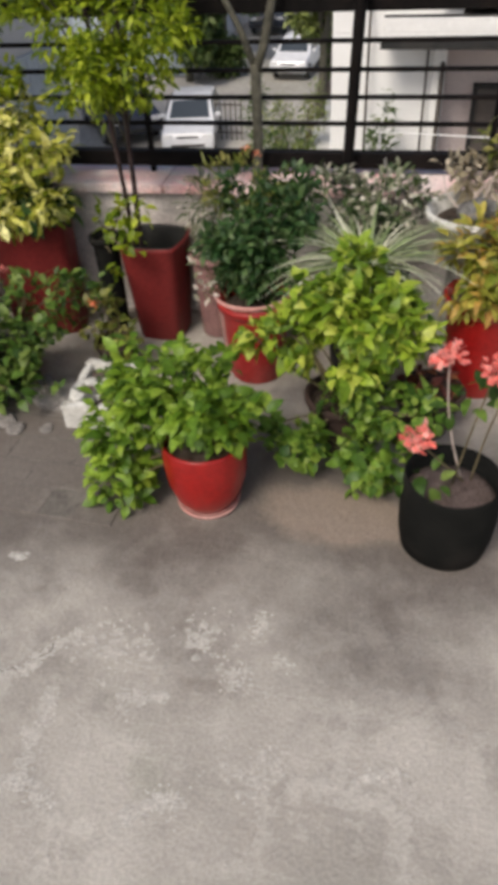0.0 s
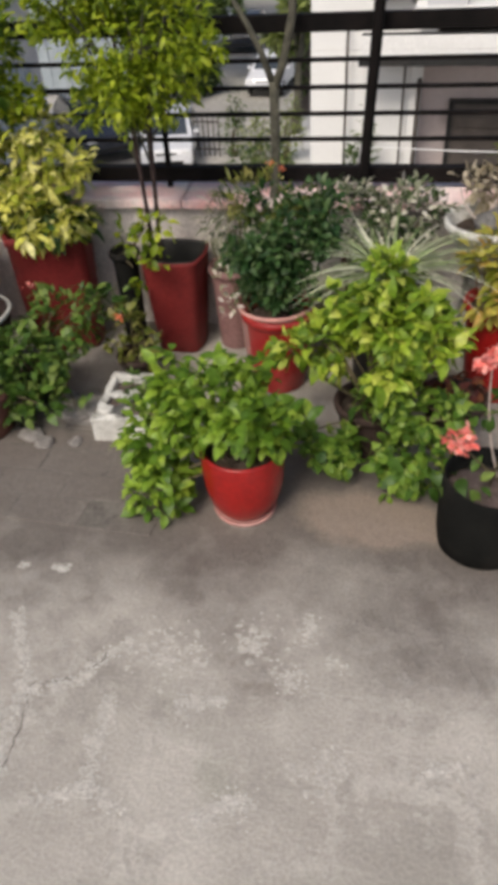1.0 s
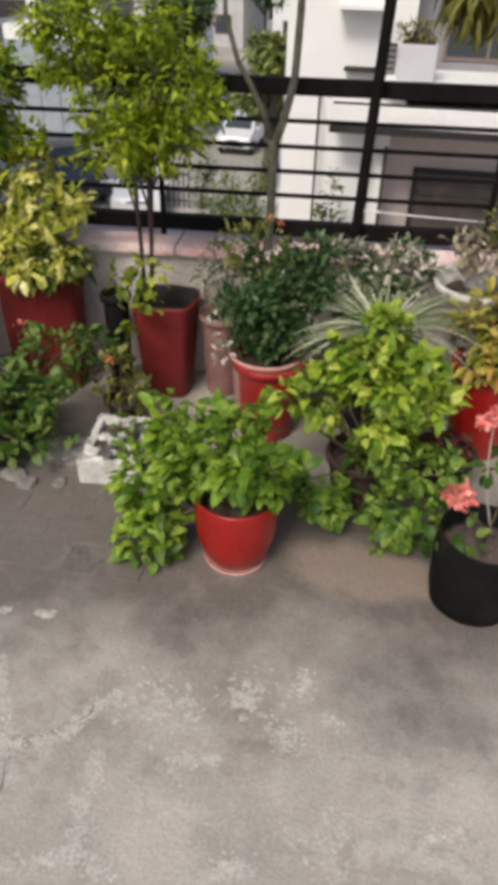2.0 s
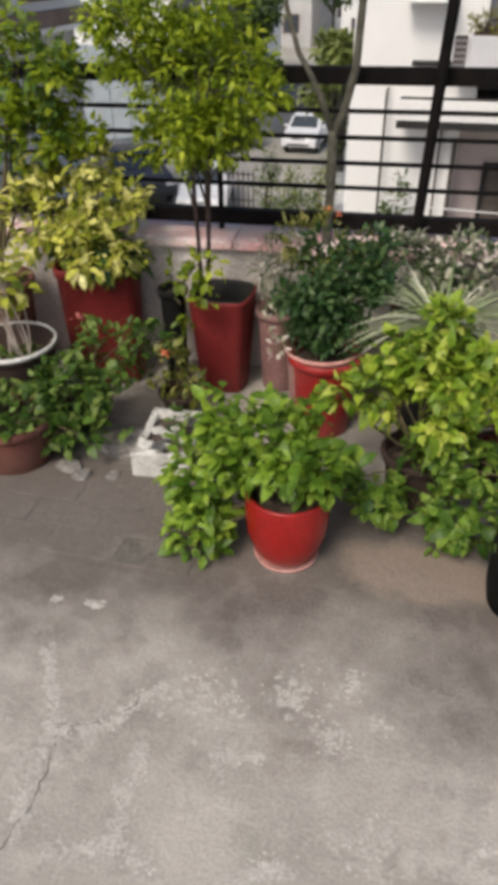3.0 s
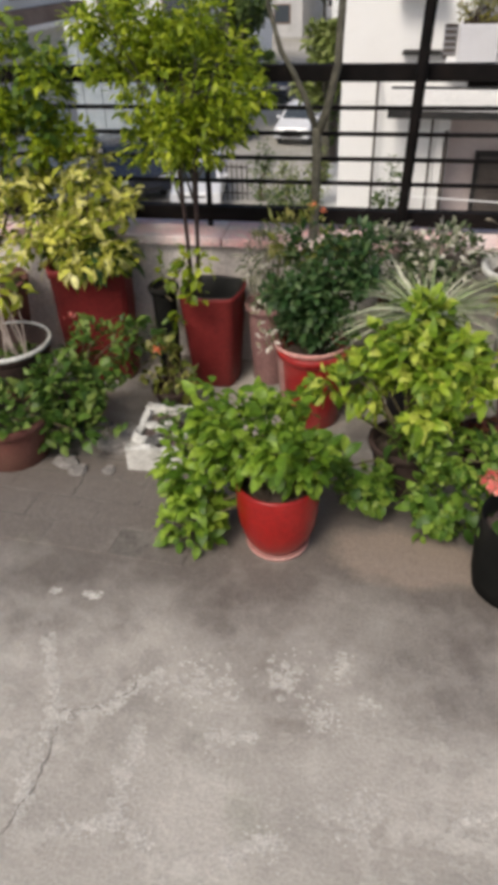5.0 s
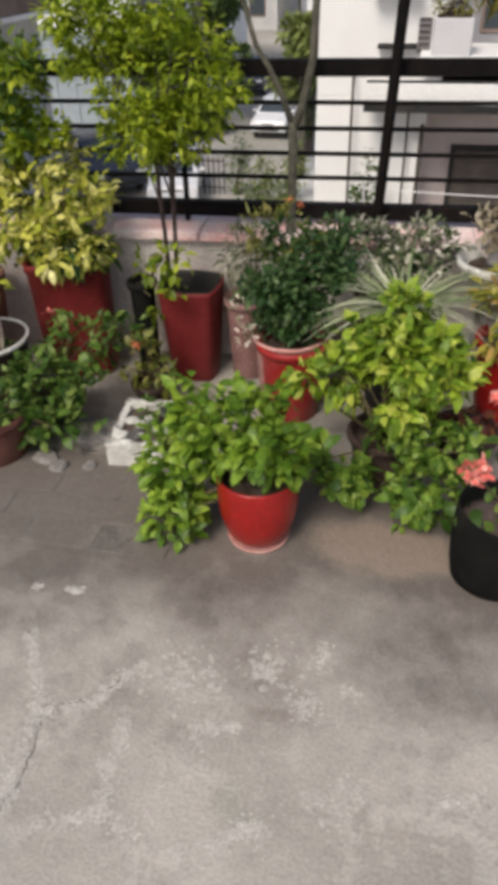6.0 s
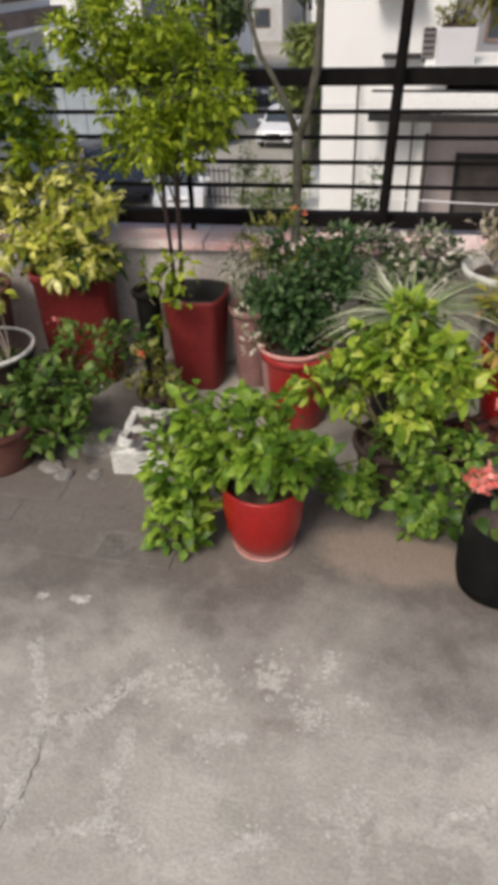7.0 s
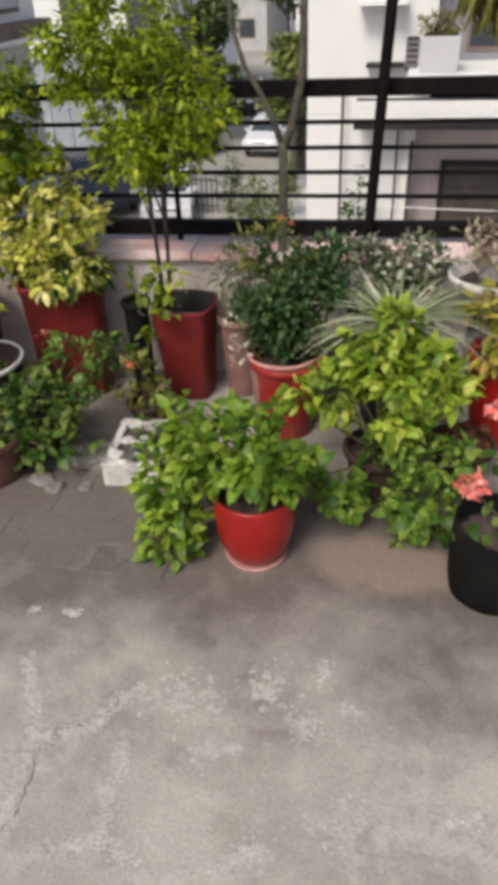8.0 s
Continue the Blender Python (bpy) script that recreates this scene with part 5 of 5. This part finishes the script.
for z in (0.18, 0.95):
    part("rail", box(bmesh.new(), -0.5, 0.5, -0.015, 0.015, z, z + 0.04, 0.004), M_DARKSTEEL, FN)
for k in range(7):
    part("picket", box(bmesh.new(), -0.475 + k * 0.158 - 0.018, -0.475 + k * 0.158 + 0.018, -0.045, -0.016, 0.0, 1.08, 0.005), M_DARKSTEEL, FN)

# drooping tree branch before the white house
rr = random.Random(35)
TT = empty("drooping_tree", (3.0, 9.5, GZ), "tree with drooping olive green leaves near the street", "tree")
inv = Matrix.Translation(TT.location).inverted()
ob = part("trunk", tube(bmesh.new(), bent((3.0, 9.5, GZ), (2.9, 9.4, 2.0), 0.15, rr, 7), [0.12 - 0.01 * k for k in range(8)], 10), M_BARK, TT, smooth=True)
ob.matrix_parent_inverse = inv
lobes = [((1.25, 9.1, 1.25), (0.55, 0.5, 0.42), 2), ((1.02, 9.05, 1.22), (0.26, 0.3, 0.20), 0.8), ((2.0, 9.2, 1.7), (0.9, 0.8, 0.5), 3), ((2.9, 9.4, 2.3), (1.3, 1.1, 0.7), 4)]
for c, r, w in lobes:
    ob = part("limb", tube(bmesh.new(), bent((2.9, 9.4, 1.4), c, 0.1, rr), [0.05 - 0.006 * k for k in range(7)], 7), M_BARK, TT, smooth=True)
    ob.matrix_parent_inverse = inv
leaf_mass("crown", spots(lobes, 1500, rr, 0.2), [leaf_shape(0.24, 0.05, 0.5, 0.2), leaf_shape(0.30, 0.05, 0.7, 0.2)], M_LHANG, TT, rr, lift=-1.6)

# ---- cracks in the cement ----
def crack(pts, width, seed):
    """A ragged, dirt-filled crack, a thin ridge-less ribbon just proud of the cement."""
    q = random.Random(seed)
    fine_pts = []
    for a, b_ in zip(pts, pts[1:]):
        for k in range(8):
            t_ = k / 8
            fine_pts.append((a[0] + (b_[0] - a[0]) * t_ + q.gauss(0, 0.004), a[1] + (b_[1] - a[1]) * t_ + q.gauss(0, 0.004)))
    bm_ = bmesh.new()
    prev = None
    for i_, (x_, y_) in enumerate(fine_pts):
        nx, ny = fine_pts[min(i_ + 1, len(fine_pts) - 1)]
        px, py = fine_pts[max(i_ - 1, 0)]
        d = Vector((ny - py, px - nx, 0))
        d = d.normalized() * width * q.uniform(0.05, 1.2) if d.length > 1e-6 else Vector((width, 0, 0))
        pair_ = (bm_.verts.new((x_ - d.x, y_ - d.y, 0.0012)), bm_.verts.new((x_ + d.x, y_ + d.y, 0.0012)))
        if prev:
            bm_.faces.new((prev[0], pair_[0], pair_[1], prev[1]))
        prev = pair_
    bmesh.ops.recalc_face_normals(bm_, faces=bm_.faces)
    return tagged(part("crack", bm_, M_CRACK), "dirt-filled crack in the cement floor", "crack", kind="structure")


crack([(-0.40, 0.62), (-0.37, 0.77), (-0.37, 0.87), (-0.40, 0.98), (-0.29, 1.02), (-0.23, 1.11)], 0.0017, 1)

# ---- pale chips where the old screed has broken along its joints ----
rr = random.Random(52)
LINES = [[(-0.40, 0.96), (-0.28, 1.02), (-0.24, 1.10), (-0.20, 1.14)], [(-0.20, 0.99), (-0.18, 0.92), (-0.19, 0.86), (-0.16, 0.78), (-0.20, 0.76)], [(-0.29, 0.72), (-0.15, 0.77), (-0.08, 0.74)], [(0.06, 0.75), (0.11, 0.77)], [(-0.01, 0.96), (-0.03, 1.0), (0.07, 1.02)], [(-0.53, 1.18), (-0.41, 0.98), (-0.39, 0.82), (-0.36, 0.72)], [(0.23, 1.21), (0.24, 1.29)], [(0.30, 1.18), (0.34, 1.15)], [(0.52, 0.94), (0.62, 0.96)]]
BLOBS = [(-0.58, 1.335, 0.015), (-0.475, 1.34, 0.02), (0.22, 1.10, 0.05), (0.11, 1.20, 0.07), (0.32, 0.90, 0.07), (-0.10, 1.13, 0.10), (0.16, 0.80, 0.05)]
heaps = []
for line in LINES:
    for a, b_ in zip(line, line[1:]):
        for _ in range(int(math.dist(a, b_) * 800)):
            k = rr.random()
            heaps.append((a[0] + (b_[0] - a[0]) * k + rr.gauss(0, 0.010), a[1] + (b_[1] - a[1]) * k + rr.gauss(0, 0.009)))
for x_, y_, r_ in BLOBS:
    for _ in range(int(1600 * r_)):
        heaps.append((x_ + rr.gauss(0, r_ * 0.5), y_ + rr.gauss(0, r_ * 0.4)))
chips, plates = bmesh.new(), bmesh.new()
for n_, (x_, y_) in enumerate(heaps):
    broad = n_ % 4 == 0
    bm, sides = (plates, 9) if broad else (chips, 5)
    r_ = rr.uniform(0.005, 0.015) if broad else rr.uniform(0.0015, 0.0050)
    high = rr.uniform(0.0006, 0.0009) if broad else rr.uniform(0.0012, 0.0022)
    a0 = rr.uniform(0, 6.28)
    ring = [(x_ + r_ * rr.uniform(0.4, 1.4) * math.cos(a0 + k * 6.2832 / sides), y_ + r_ * rr.uniform(0.4, 1.1) * math.sin(a0 + k * 6.2832 / sides)) for k in range(sides)]
    lowv = [bm.verts.new((px, py, 0.0004)) for px, py in ring]
    topv = [bm.verts.new((x_ + (px - x_) * 0.8, y_ + (py - y_) * 0.8, high)) for px, py in ring]
    bm.faces.new(topv)
    for k in range(sides):
        bm.faces.new((lowv[k], lowv[(k + 1) % sides], topv[(k + 1) % sides], topv[k]))
tagged(part("screed_chips", chips, M_CHIP), "pale flaking chips of broken cement screed", "chips", kind="stuff")
tagged(part("worn_screed", plates, M_WORN), "thin worn remnants of paler cement screed", "screed", kind="stuff")

# ---- paving tiles near the pots ----
rr = random.Random(41)
pave = tagged(new("pavement"), "worn brick tiles laid flush in the cement", "paving", kind="structure")
tl = []
for k in range(4):
    bm = box(bmesh.new(), -0.112, 0.112, -0.053, 0.053, -0.004, 0.005, 0.002)
    for v in bm.verts:
        v.co.x += 0.003 * noise.noise(v.co * 30 + Vector((k, 0, 0)))
        v.co.y += 0.003 * noise.noise(v.co * 30 + Vector((0, k, 5)))
    me = bpy.data.meshes.new("tile")
    bm.to_mesh(me)
    bm.free()
    me.materials.append(M_FLOOR)
    tl.append(me)
part("mortar_bed", box(bmesh.new(), -1.53, -0.38, 1.503, 2.06, -0.01, 0.0036, 0.002), M_MORTAR, pave, "dirt-filled joints")
for j in range(1, 6):
    for i in range(5):
        ob = new("tile", tl[rr.randrange(4)])
        ob.parent = pave
        ob.location = (-1.42 + i * 0.232 + (0.116 if j % 2 else 0) + rr.uniform(-0.004, 0.004), 1.44 + j * 0.114 + rr.uniform(-0.002, 0.002), rr.uniform(-0.0015, 0.001))
        ob.rotation_euler = (rr.uniform(-0.006, 0.006), rr.uniform(-0.004, 0.004), rr.uniform(-0.015, 0.015))
        ob.scale = (rr.uniform(0.985, 1.03), rr.uniform(0.97, 1.045), 1.0)
